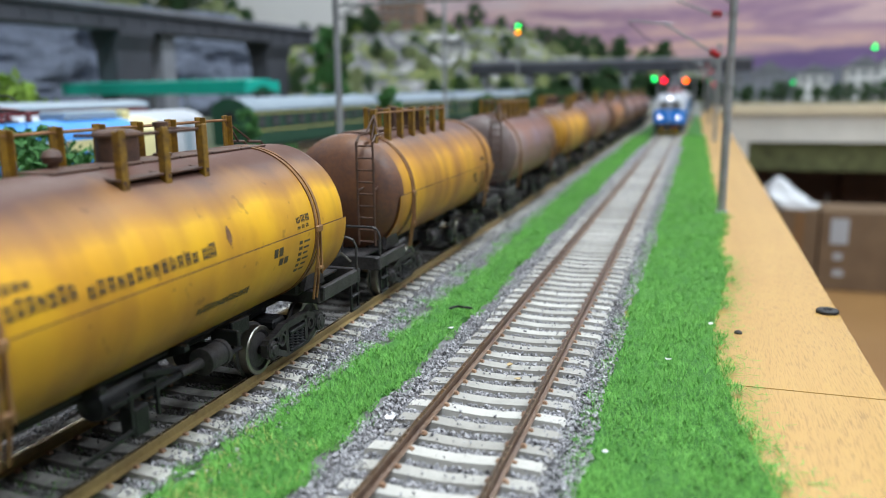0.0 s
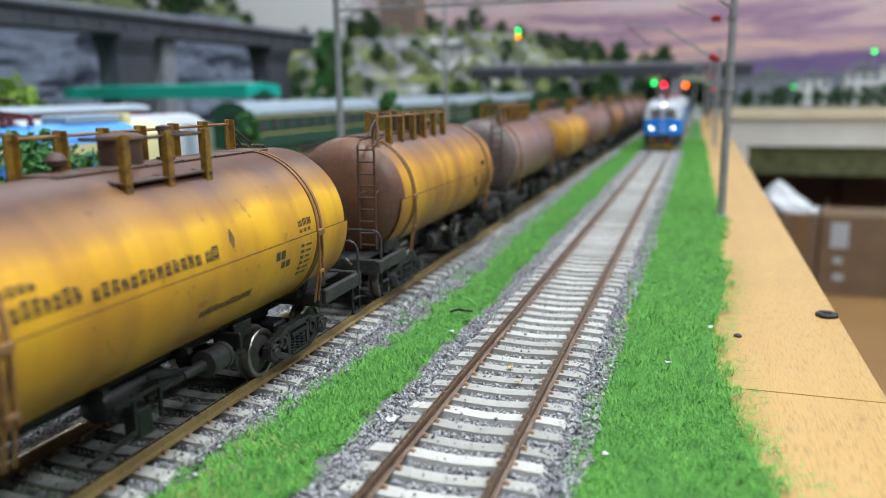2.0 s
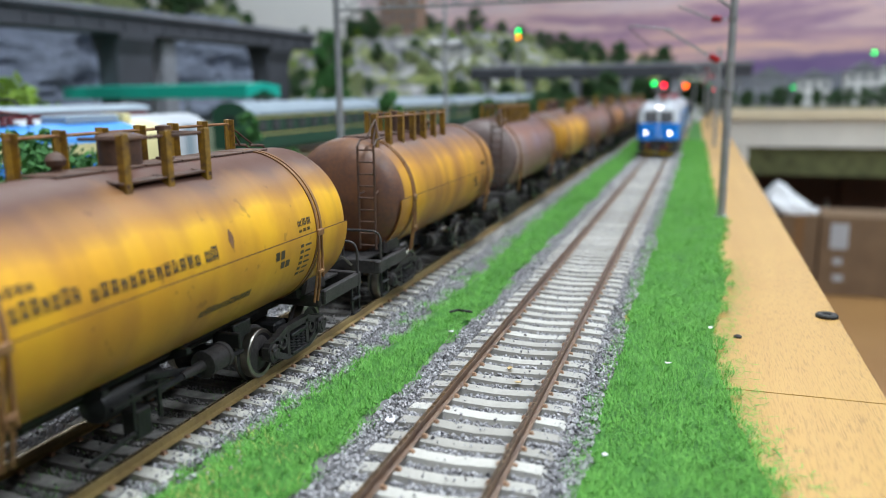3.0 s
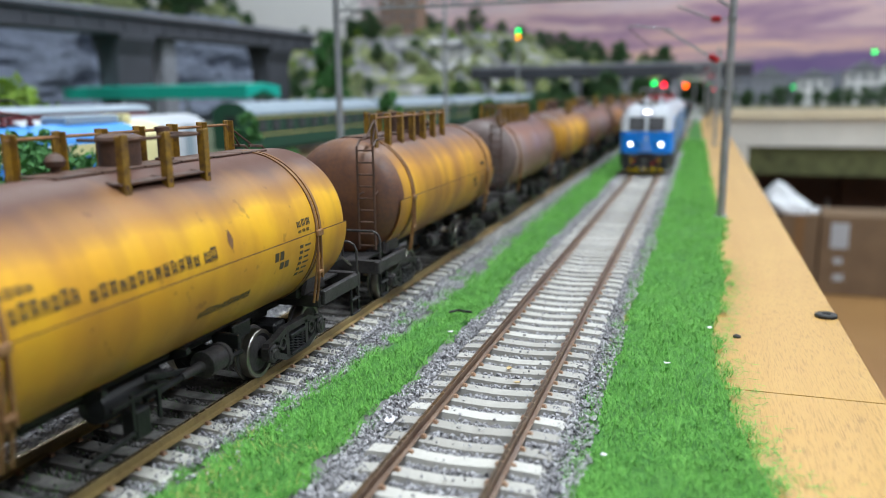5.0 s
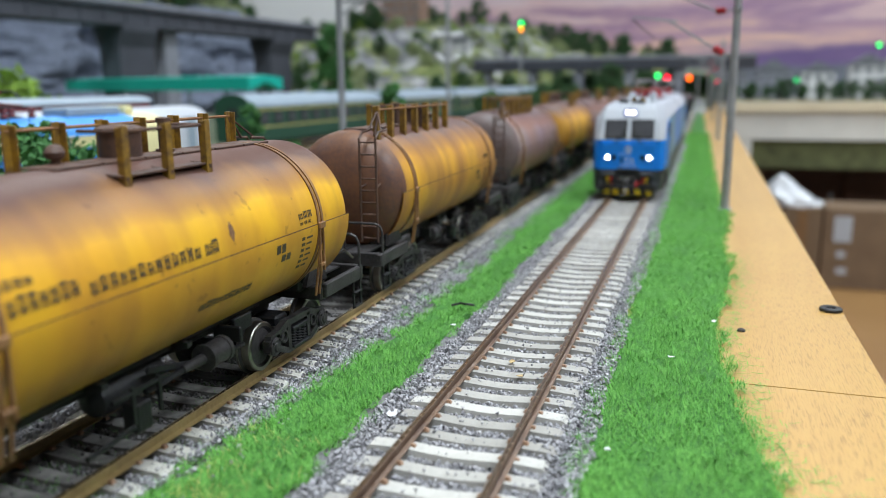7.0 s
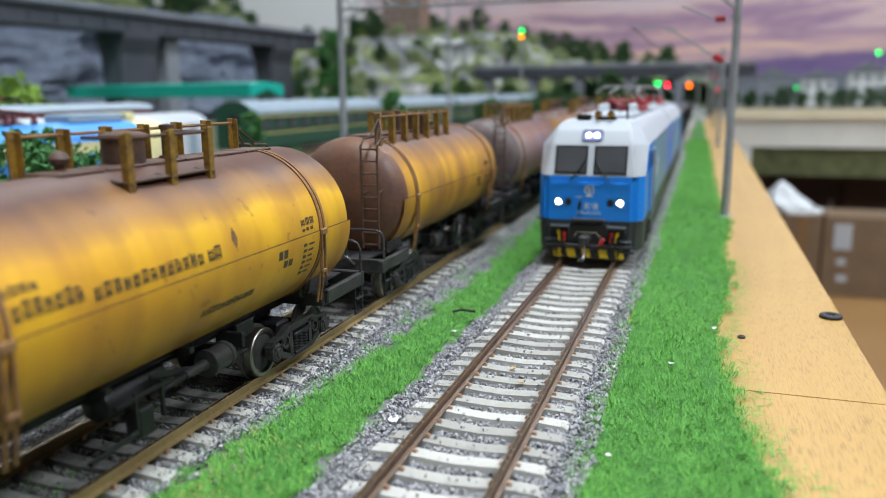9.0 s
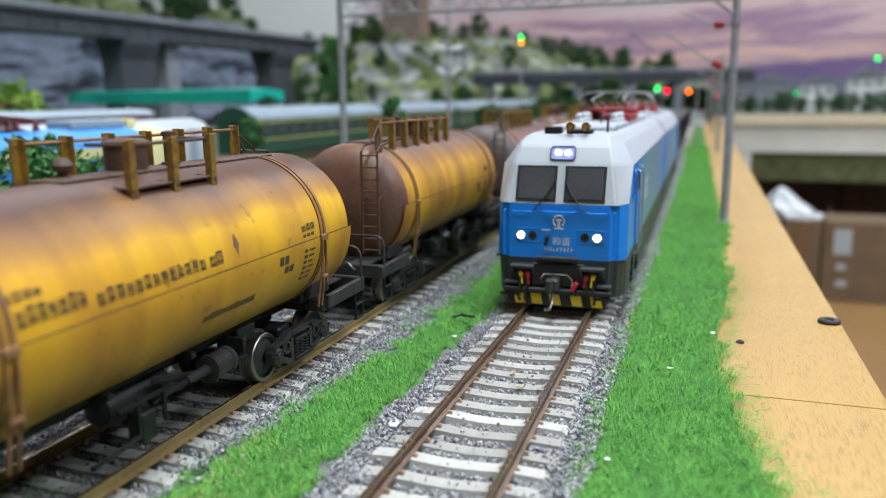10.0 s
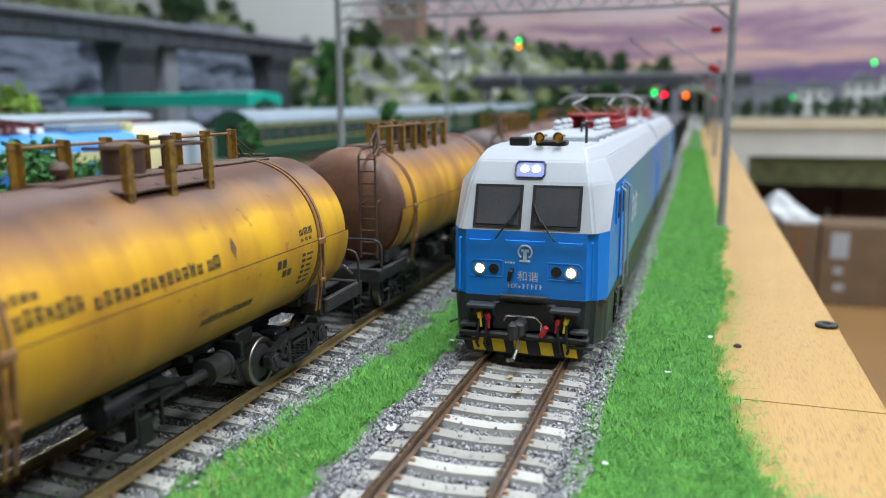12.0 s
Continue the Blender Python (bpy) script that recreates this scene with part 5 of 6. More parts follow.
# ---------------------------------------------------------------- distance
def backdrop_sky():
    m = bpy.data.materials.new("painted_sunset")
    nt, b = nodes_of(m)
    tc = nt.nodes.new("ShaderNodeTexCoord")
    sep = nt.nodes.new("ShaderNodeSeparateXYZ")
    nt.links.new(tc.outputs["Object"], sep.inputs[0])
    cl = noise_of(nt, coords(nt, (1.0, 1.0, 5.0)), 2.1, 6, 0.58, 0.8)
    wisp = noise_of(nt, coords(nt, (1.0, 1.0, 9.0)), 4.5, 5, 0.6, 0.5)
    h = calc(nt, "ADD", calc(nt, "MULTIPLY", sep.outputs[2], 1.15), calc(nt, "MULTIPLY", calc(nt, "SUBTRACT", cl, 0.5), 0.5))
    sky = ramp(nt, h, [(0.08, (0.42, 0.3, 0.38)), (0.17, (0.5, 0.33, 0.37)), (0.25, (0.78, 0.5, 0.4)), (0.31, (0.52, 0.33, 0.38)), (0.37, (0.34, 0.21, 0.31)), (0.44, (0.68, 0.47, 0.47)), (0.55, (0.66, 0.53, 0.56)), (0.75, (0.52, 0.46, 0.56))])
    streaks = ramp(nt, wisp, [(0.48, (0, 0, 0)), (0.66, (1, 1, 1))])
    sky = mixc(nt, calc(nt, "MULTIPLY", streaks, 0.45), sky, (0.36, 0.22, 0.36))
    hz = noise_of(nt, coords(nt, (1, 1, 0.1)), 4.0, 4)
    rise = ramp(nt, calc(nt, "ADD", calc(nt, "MULTIPLY", sep.outputs[0], 0.8), 0.45), [(0.2, (0, 0, 0)), (0.75, (1, 1, 1))])
    top = calc(nt, "ADD", calc(nt, "ADD", 0.09, calc(nt, "MULTIPLY", rise, 0.085)), calc(nt, "MULTIPLY", hz, 0.07))
    mask = ramp(nt, calc(nt, "MULTIPLY", calc(nt, "SUBTRACT", top, sep.outputs[2]), 26.0), [(0.0, (0, 0, 0)), (0.7, (1, 1, 1))])
    c = mixc(nt, calc(nt, "MULTIPLY", mask, 0.92), sky, mixc(nt, hz, (0.085, 0.055, 0.19), (0.19, 0.12, 0.28)))
    low = ramp(nt, calc(nt, "ADD", calc(nt, "MULTIPLY", calc(nt, "SUBTRACT", 0.13, sep.outputs[2]), 16.0), calc(nt, "MULTIPLY", hz, 0.6)), [(0.2, (0, 0, 0)), (0.7, (1, 1, 1))])
    c = mixc(nt, calc(nt, "MULTIPLY", low, 0.85), c, mixc(nt, wisp, (0.22, 0.24, 0.27), (0.09, 0.12, 0.12)))
    nt.links.new(c, b.inputs["Base Color"])
    b.inputs["Roughness"].default_value = 0.8
    return m


m_sky = backdrop_sky()
slab("backdrop", (-1560, 3600, -24), (3000, 3620, 1400), m_sky, label="painted sunset sky backdrop with purple mountains", category="backdrop")
m_whitewall = M("white_wall_paint", (0.8, 0.79, 0.79), 0.9, col2=(0.74, 0.73, 0.74), big=2, fine=60)
slab("wall_panel", (-3490, 3610, -24), (-1562, 3640, 1400), m_whitewall, label="plain white wall beside the painted backdrop", category="wall")

m_slate = M("blue_grey_rock", (0.2, 0.23, 0.31), 0.9, col2=(0.07, 0.085, 0.12), big=22, fine=110, bump=0.004)
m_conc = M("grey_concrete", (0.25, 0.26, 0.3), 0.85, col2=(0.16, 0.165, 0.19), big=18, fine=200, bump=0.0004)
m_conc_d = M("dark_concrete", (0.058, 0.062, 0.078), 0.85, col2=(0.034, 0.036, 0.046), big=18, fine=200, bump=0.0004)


def hill_cover():
    m = bpy.data.materials.new("rocky_meadow")
    nt, b = nodes_of(m)
    v = coords(nt)
    n1, n2, n3 = noise_of(nt, v, 13, 6, 0.68, 0.9), noise_of(nt, v, 60, 4), noise_of(nt, v, 30, 4, 0.6, 0.5)
    rock = ramp(nt, n3, [(0.32, (0.07, 0.07, 0.085)), (0.46, (0.17, 0.17, 0.19)), (0.56, (0.3, 0.3, 0.31)), (0.68, (0.58, 0.57, 0.55))])
    scrub = ramp(nt, n2, [(0.3, (0.03, 0.06, 0.02)), (0.5, (0.12, 0.15, 0.045)), (0.7, (0.36, 0.38, 0.1))])
    f = ramp(nt, n1, [(0.47, (0, 0, 0)), (0.53, (1, 1, 1))])
    c = mixc(nt, f, scrub, rock)
    nt.links.new(c, b.inputs["Base Color"])
    b.inputs["Roughness"].default_value = 0.95
    bump_of(nt, b, n2, 0.004)
    return m


m_hill = hill_cover()


def hill_z(x, y):
    ridge = np.interp(x, [-1700, -1150, -960, -780, -600, -430, -110, 100, 500], [170, 225, 255, 238, 245, 165, 118, 70, 30])
    k = np.interp(y, [1650, 2000, 2300, 2600, 3300], [0, 0.3, 0.92, 1.0, 1.05])
    n = 26 * noise.noise(Vector((x * 0.006, y * 0.006, 1))) + 14 * noise.noise(Vector((x * 0.02, y * 0.02, 4)))
    n += 10 * abs(noise.noise(Vector((x * 0.035, y * 0.035, 9))))
    return float(ridge * k + n * min(1, k * 2) - 4)


def terrain(name, xs, ys, fn, mat, label):
    verts = [(x, y, fn(x, y)) for y in ys for x in xs]
    n = len(xs)
    faces = [(j * n + i, j * n + i + 1, (j + 1) * n + i + 1, (j + 1) * n + i) for j in range(len(ys) - 1) for i in range(n - 1)]
    return tagged(raw(name, verts, faces, mat), label, "hill", kind="structure")


terrain("hillside", np.arange(-1700, 60, 22.0), np.arange(1650, 3320, 22.0), hill_z, m_hill, "pale rocky hillside with yellow-green meadow patches")


def cliff():
    a, c = Vector((-1150, 1000, 0)), Vector((-1010, 1700, 0))
    verts, faces = [], []
    nu, nz = 60, 24
    for i in range(nu + 1):
        for j in range(nz + 1):
            u, z = i / nu, -5 + 255 * j / nz
            p = a.lerp(c, -0.5 + 1.7 * u)
            d = 60 * noise.noise(Vector((u * 9, z * 0.02, 0))) + 24 * noise.noise(Vector((u * 30, z * 0.06, 3)))
            verts.append((p.x + d - z * 0.5 - 20, p.y, z + 8 * noise.noise(Vector((u * 20, 7, 7)))))
    for i in range(nu):
        for j in range(nz):
            k = i * (nz + 1) + j
            faces.append((k, k + nz + 1, k + nz + 2, k + 1))
    return tagged(raw("cliff", verts, faces, m_slate), "blue-grey rock face behind the viaduct", "cliff", kind="structure")


cliff()


def ledge(x, y):
    high = float(np.interp(y / -x, [1.0, 1.58, 1.72], [62, 62, 0]))
    return 165 + high * (-x / 1150) + 14 * noise.noise(Vector((x * 0.01, y * 0.01, 2))) + 0.04 * (-1150 - x)


terrain("plateau", np.arange(-2500, -1150, 45.0), np.arange(500, 3500, 45.0), ledge, m_hill, "rocky plateau above the rock face")


# ---------------------------------------------------------------- viaduct
def viaduct():
    v = thing("viaduct", (-770, 730, 0), "long dark grey concrete railway viaduct on broad piers", "viaduct", turn=-3.8)
    L0, L1 = -420, 700
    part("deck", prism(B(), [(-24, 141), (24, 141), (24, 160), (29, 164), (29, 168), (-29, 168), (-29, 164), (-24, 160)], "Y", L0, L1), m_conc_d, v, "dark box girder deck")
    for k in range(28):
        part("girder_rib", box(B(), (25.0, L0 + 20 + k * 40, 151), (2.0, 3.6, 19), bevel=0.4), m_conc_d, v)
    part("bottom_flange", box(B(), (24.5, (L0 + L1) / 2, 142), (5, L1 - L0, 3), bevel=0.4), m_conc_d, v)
    for x in (-28, 28):
        part("parapet", box(B(), (x, (L0 + L1) / 2, 171), (2.0, L1 - L0, 6), bevel=0.5), m_conc, v, "grey concrete parapet")
    for y in (-140, 222, 585):
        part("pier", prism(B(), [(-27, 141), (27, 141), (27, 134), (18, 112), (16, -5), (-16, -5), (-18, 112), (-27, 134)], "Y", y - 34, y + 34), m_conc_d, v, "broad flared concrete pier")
    for y in (300,):
        part("column", prism(B(), [(-12, 141), (12, 141), (12, -5), (-12, -5)], "Y", y - 14, y + 14), m_conc, v, "pale square column")
    return v


viaduct()

far = thing("road_bridge", (0, 1950, 0), "dark flat road bridge across the valley", "bridge")
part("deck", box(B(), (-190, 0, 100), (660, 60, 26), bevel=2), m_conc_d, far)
part("parapet", box(B(), (-190, -29, 116), (660, 3, 8), bevel=0.5), m_conc, far)
for k in range(6):
    part("pier", box(B(), (-490 + k * 116, 0, 42), (20, 40, 94), bevel=2), m_conc, far)


# ---------------------------------------------------------------- trees
def leaf_mesh(n, shape, size, seed):
    """Many small leaves in clumps; shape gives (radius, height) limits."""
    r = np.random.default_rng(seed)
    rad, z0, z1, cone = shape
    clumps = []
    while len(clumps) < 34:
        u = r.random()
        z = z0 + (z1 - z0) * u
        lim = rad * ((1 - u) ** 0.8 + 0.08 if cone else math.sqrt(max(0.05, 1 - (2 * u - 1) ** 2)))
        a, q = r.random() * 6.283, r.random() ** 0.5
        clumps.append((math.cos(a) * lim * q, math.sin(a) * lim * q, z, (0.2 + 0.22 * r.random()) * rad * (0.6 if cone else 1)))
    verts, faces = [], []
    for k in range(n):
        cx, cy, cz, cr = clumps[k % 34]
        p = r.normal(0, 1, 3)
        p = p / np.linalg.norm(p) * cr * (0.55 + 0.5 * r.random()) + (cx, cy, cz)
        e = r.normal(0, 1, (2, 3))
        e = e / np.linalg.norm(e, axis=1)[:, None] * size * (0.6 + 0.8 * r.random())
        o = len(verts)
        verts += [p - e[0], p + e[1] * 0.6, p + e[0], p - e[1] * 0.6]
        faces.append((o, o + 1, o + 2, o + 3))
    return verts, faces


m_bark = M("model_bark", (0.1, 0.07, 0.045), 0.9, big=200)
m_leafd = M("dark_foliage", (0.05, 0.12, 0.035), 0.8, col2=(0.018, 0.055, 0.018), big=60, island=True, bump=0)
m_leafg = M("green_foliage", (0.08, 0.24, 0.06), 0.8, col2=(0.03, 0.11, 0.03), big=60, island=True, bump=0)
m_leafl = M("light_foliage", (0.28, 0.42, 0.05), 0.8, col2=(0.13, 0.24, 0.03), big=60, island=True, bump=0)
m_leafp = M("pale_foliage", (0.45, 0.5, 0.28), 0.8, col2=(0.22, 0.28, 0.1), big=60, island=True, bump=0)


def tree(name, shape, leaf, n, mat, seed, label, trunk=True):
    t = thing(name, (0, 0, 0), label, "tree" if trunk else "bush")
    if trunk:
        b = rod(B(), (0, 0, -2), (0, 0, shape[2] * 0.85), shape[0] * 0.09, 8, shape[0] * 0.02)
        for k in range(5):
            a = k * 2.4
            z = shape[1] + (shape[2] - shape[1]) * k / 6
            rod(b, (0, 0, z), (math.cos(a) * shape[0] * 0.5, math.sin(a) * shape[0] * 0.5, z + shape[0] * 0.3), shape[0] * 0.04, 5, shape[0] * 0.01)
        part("trunk", b, m_bark, t)
    vs, fs = leaf_mesh(n, shape, leaf, seed)
    raw("crown", vs, fs, mat, t)
    return t


def put(t, x, y, z, s=1.0, turn=0.0):
    t.matrix_basis = pose(x * MM, y * MM, z * MM, 0, 0, turn) @ Matrix.Scale(s, 4)
    return t


def again(t, x, y, z, s=1.0, turn=0.0):
    o = copy_thing(t, pose(0, 0, 0))
    return put(o, x, y, z, s, turn)


bush = put(tree("leafy_bush", (24, -2, 44, False), 1.6, 5200, m_leafg, 1, "bright green leafy bush beside the coach", False), -172, 205, -4, 1.0)
tall = put(tree("leafy_shrub", (11, -2, 46, False), 1.6, 2600, m_leafg, 11, "bright green tall shrub by the coach", False), -266, 480, -4)
again(bush, -245, 500, -4, 0.45, 140)
pine = put(tree("dark_conifer", (18, 2, 60, True), 1.8, 3000, m_leafg, 2, "dark green model conifer"), -175, 520, -4, 1.0)
limeb = put(tree("lime_bush", (14, -2, 26, False), 1.6, 1800, m_leafl, 3, "lime green low bush", False), -132, 330, -4, 1.0)
again(limeb, -448, 455, -4, 2.5, 30)
dark = put(tree("dark_tree", (22, 10, 62, False), 3.2, 1400, m_leafd, 4, "dark green model tree"), -150, 700, -4, 0.8)
pale = put(tree("pale_bush", (20, -2, 30, False), 3.2, 1000, m_leafp, 5, "pale yellow-green bush on the hillside", False), -620, 2250, hill_z(-620, 2250), 1.2)
for x, y, s in ((-165, 760, 0.8), (-150, 870, 0.8), (-158, 1010, 0.9), (-150, 1160, 0.9), (-120, 1330, 0.8), (-110, 1520, 0.9), (-96, 1700, 0.9)):
    again(dark, x, y, -4, s, x * 7)
tr = random.Random(5)
for k in range(110):
    x, y = tr.uniform(-1250, -80), tr.uniform(1800, 2900)
    again(dark if tr.random() < 0.62 else pale, x, y, hill_z(x, y) - 4, tr.uniform(0.6, 1.35), tr.uniform(0, 360))
for k in range(90):
    x, y = tr.uniform(-1250, -60), tr.uniform(1750, 2500)
    again(limeb if tr.random() < 0.4 else pale, x, y, hill_z(x, y) - 3, tr.uniform(0.5, 1.2), tr.uniform(0, 360))
for k in range(26):
    x = 90 + k * 34 + tr.uniform(-12, 12)
    again(dark, x, tr.uniform(2840, 3000), -6, tr.uniform(0.75, 1.15), tr.uniform(0, 360))
for k in range(10):
    x = -60 + k * 18
    again(dark, x, tr.uniform(2420, 2500), -6, tr.uniform(0.8, 1.3), tr.uniform(0, 360))
for k in range(46):
    x = tr.uniform(-1330, -1200)
    y = -x * tr.uniform(1.05, 1.6)
    again(pale if tr.random() < 0.8 else dark if tr.random() < 0.25 else limeb, x, y, ledge(x, y) - 4, tr.uniform(0.8, 1.7), tr.uniform(0, 360))
for k in range(24):
    x, y = tr.uniform(-1500, -1150), tr.uniform(1250, 2300)
    again(pale if tr.random() < 0.72 else dark, x, y, ledge(x, y) - 4, tr.uniform(1.3, 2.2), tr.uniform(0, 360))
for k in range(34):
    x, y = tr.uniform(-330, 70), tr.uniform(1985, 2080)
    again(dark, x, y, -6, tr.uniform(0.9, 1.5), tr.uniform(0, 360))
again(pine, -655, 1400, -4, 2.9, 50)
again(pine, -690, 1450, -4, 2.5, 150)


# ---------------------------------------------------------------- houses
m_plaster = M("white_plaster", (0.66, 0.66, 0.64), 0.85, col2=(0.52, 0.52, 0.52), big=30)
m_brown = M("brown_render", (0.3, 0.19, 0.14), 0.85, col2=(0.22, 0.14, 0.1), big=30)
m_roofg = M("grey_roof", (0.16, 0.17, 0.19), 0.8, big=30)


def house(name, x, y, z, w, d, h, mat, label, floors, cols, flat=False):
    t = thing(name, (x, y, z), label, "house")
    part("wall", box(B(), (0, 0, h / 2), (w, d, h), bevel=0.6), mat, t)
    if flat:
        part("roof", box(B(), (0, 0, h + 2), (w + 6, d + 6, 4), bevel=0.6), m_roofg, t)
    else:
        part("roof", prism(B(), [(-w / 2 - 4, h), (w / 2 + 4, h), (0, h + w * 0.35)], "Y", -d / 2 - 4, d / 2 + 4), m_roofg, t)
    for j in range(floors):
        for i in range(cols):
            fx, fz = (i + 0.5) / cols * w - w / 2, (j + 0.55) / floors * h
            f = part("window", box(B(), (fx, -d / 2 - 0.3, fz), (w / cols * 0.55, 1.0, h / floors * 0.5), bevel=0.2), m_white, t)
            part("pane", box(B(), (fx, -d / 2 - 0.8, fz), (w / cols * 0.44, 0.4, h / floors * 0.4)), m_glass, f)
    return t


house("tower_block", -900, 2450, 215, 130, 90, 190, m_brown, "brown tower block on the hill", 6, 4, True)
house("village_house", 560, 3080, 0, 110, 80, 110, m_plaster, "white village house among trees", 3, 3)
house("village_house", 690, 3160, 0, 120, 80, 130, m_plaster, "white village house among trees", 3, 3)
house("village_house", 420, 3200, 0, 110, 80, 90, m_plaster, "white village house among trees", 2, 3)
house("village_house", 270, 3240, 0, 130, 80, 96, m_conc, "grey village house among trees", 2, 4)
house("village_house", 130, 3220, 0, 110, 80, 84, m_conc, "grey village house among trees", 2, 3)
house("hill_house", -620, 2120, hill_z(-620, 2120) - 10, 70, 50, 46, m_plaster, "small pale house on the hillside", 2, 3)

# ---------------------------------------------------------------- the far wing, its fascia and what stands below
m_cream = M("cream_fascia", (0.78, 0.68, 0.48), 0.6, col2=(0.66, 0.55, 0.38), big=8, fine=120)
m_offw = M("off_white_panel", (0.8, 0.77, 0.7), 0.7, col2=(0.66, 0.63, 0.57), big=6, fine=120)
m_moss = M("moss_green_cloth", (0.17, 0.18, 0.075), 0.95, col2=(0.06, 0.066, 0.03), big=30, fine=300, bump=0.002)
m_cab = M("dark_brown_cabinet", (0.075, 0.032, 0.018), 0.5, col2=(0.04, 0.018, 0.011), big=9, fine=90)
m_card = M("brown_cardboard", (0.22, 0.145, 0.085), 0.85, col2=(0.15, 0.095, 0.058), big=12, fine=200)
m_bag = M("white_plastic_bag", (0.75, 0.77, 0.8), 0.35, col2=(0.66, 0.68, 0.72), big=12, bump=0.003, fine=30)
slab("wing_board", (XB + 2, 2704, -24), (2600, 3600, -8), m_cream, label="cream layout board of the far wing", category="board")
slab("wing_ground", (XB + 2, 2740, -8), (2600, 3598, -4), m_hill, label="rocky green ground on the far wing", category="ground")
slab("fascia_trim", (XB + 4, 2690, -36), (2600, 2704, -4), m_cream, label="cream edge strip of the far wing", category="trim")
slab("fascia", (XB + 4, 2706, -124), (2600, 2722, -36), m_offw, label="off-white fascia panel of the far wing", category="panel")
slab("valance", (190, 2724, -215), (2600, 2730, -124), m_moss, label="moss green cloth hung under the far wing", category="cloth")
slab("fascia_return", (XB + 4, 2708, -260), (186, 2722, -126), m_offw, label="off-white corner panel under the far wing", category="panel")
cab2 = thing("cabinet", (700, 3060, -950), "dark brown cupboard under the far wing", "cabinet")
part("body", box(B(), (0, 0, 400), (1300, 300, 800), bevel=6), m_cab, cab2)
for k in range(6):
    dd = part("door", box(B(), (-540 + k * 216, -156, 400), (200, 16, 760), bevel=4), m_cab, cab2)
    part("handle", rod(B(), (-460 + k * 216, -170, 560), (-460 + k * 216, -170, 640), 5, 8), m_steel, dd)

bench = thing("low_bench", (0, 0, 0), "low tan wooden bench in the aisle", "bench")
part("benchtop", box(B(), (800, 2060, -513), (1300, 1300, 26), bevel=3), m_floor, bench, "tan wooden bench top")
for x in (190, 1400):
    for y in (1450, 2660):
        part("leg", box(B(), (x, y, -738), (50, 50, 424), bevel=3), m_floor, bench)


def carton(x, y, w, d, h, label, marks):
    c = thing("carton", (x, y, -500), label, "box", "cartons on the bench")
    part("body", box(B(), (0, 0, h / 2), (w, d, h), bevel=2), m_card, c)
    part("tape", box(B(), (0, -d / 2 - 0.6, h / 2), (26, 1.2, h * 0.98)), m_tape, c, "brown packing tape")
    part("flap", box(B(), (0, 0, h + 1), (w * 0.98, d * 0.49, 2)), m_card, c)
    for (mx, mz, mw, mh) in marks:
        part("paper_label", box(B(), (mx, -d / 2 - 1.2, mz), (mw, 1.6, mh)), m_white, c, "white paper label")
    return c


m_tape = M("packing_tape", (0.24, 0.13, 0.06), 0.3, big=40)
carton(306, 2360, 97, 120, 218, "brown cardboard carton on the bench", ())
carton(560, 2380, 400, 160, 220, "brown cardboard carton with white labels", ((-152, 165, 44, 70), (-152, 96, 22, 18), (-148, 50, 26, 18)))
bg = thing("plastic_bag", (285, 2360, -281), "crumpled white plastic bag on a carton", "bag")
bv = B()
bmesh.ops.create_icosphere(bv, subdivisions=4, radius=1)
for v in bv.verts:
    n = 1 + 0.28 * noise.noise(v.co * 2.2) + 0.1 * noise.noise(v.co * 7)
    peak = max(0.0, 1.0 - math.hypot(v.co.x + 0.55, v.co.y) / 1.6)
    v.co = Vector((v.co.x * 72 * n, v.co.y * 50 * n, (14 + 74 * peak ** 1.4) * max(0.0, v.co.z + 0.2) ** 0.7 * (0.85 + 0.15 * n)))
part("sack", bv, m_bag, bg, smooth=True)

# ---------------------------------------------------------------- other trains
m_green = M("dark_green_coach", (0.02, 0.075, 0.045), 0.4, col2=(0.014, 0.055, 0.033), big=40)
m_roofb = M("blue_grey_roof", (0.3, 0.37, 0.43), 0.45, col2=(0.24, 0.3, 0.36), big=30)
m_stripe = M("yellow_stripe", (0.5, 0.46, 0.16), 0.5, big=60)
m_cobalt = M("railcar_blue", (0.02, 0.17, 0.62), 0.35, col2=(0.016, 0.14, 0.54), big=40)
m_sky2 = M("railcar_light_blue", (0.07, 0.3, 0.74), 0.5, col2=(0.06, 0.27, 0.68), big=40)
m_creamy = M("railcar_cream", (0.75, 0.68, 0.36), 0.4, big=40)
m_teal = M("teal_canopy", (0.0, 0.42, 0.33), 0.5, col2=(0.0, 0.37, 0.29), big=20)
m_maroon = M("dark_red_gear", (0.17, 0.015, 0.016), 0.5, big=100)


def section(hw, z0, z1, rise, n=10):
    pts = [(hw, z0), (hw, z1)]
    for k in range(1, n):
        a = math.pi * k / n
        pts.append((hw * math.cos(a), z1 + rise * math.sin(a)))
    return pts + [(-hw, z1), (-hw, z0)]


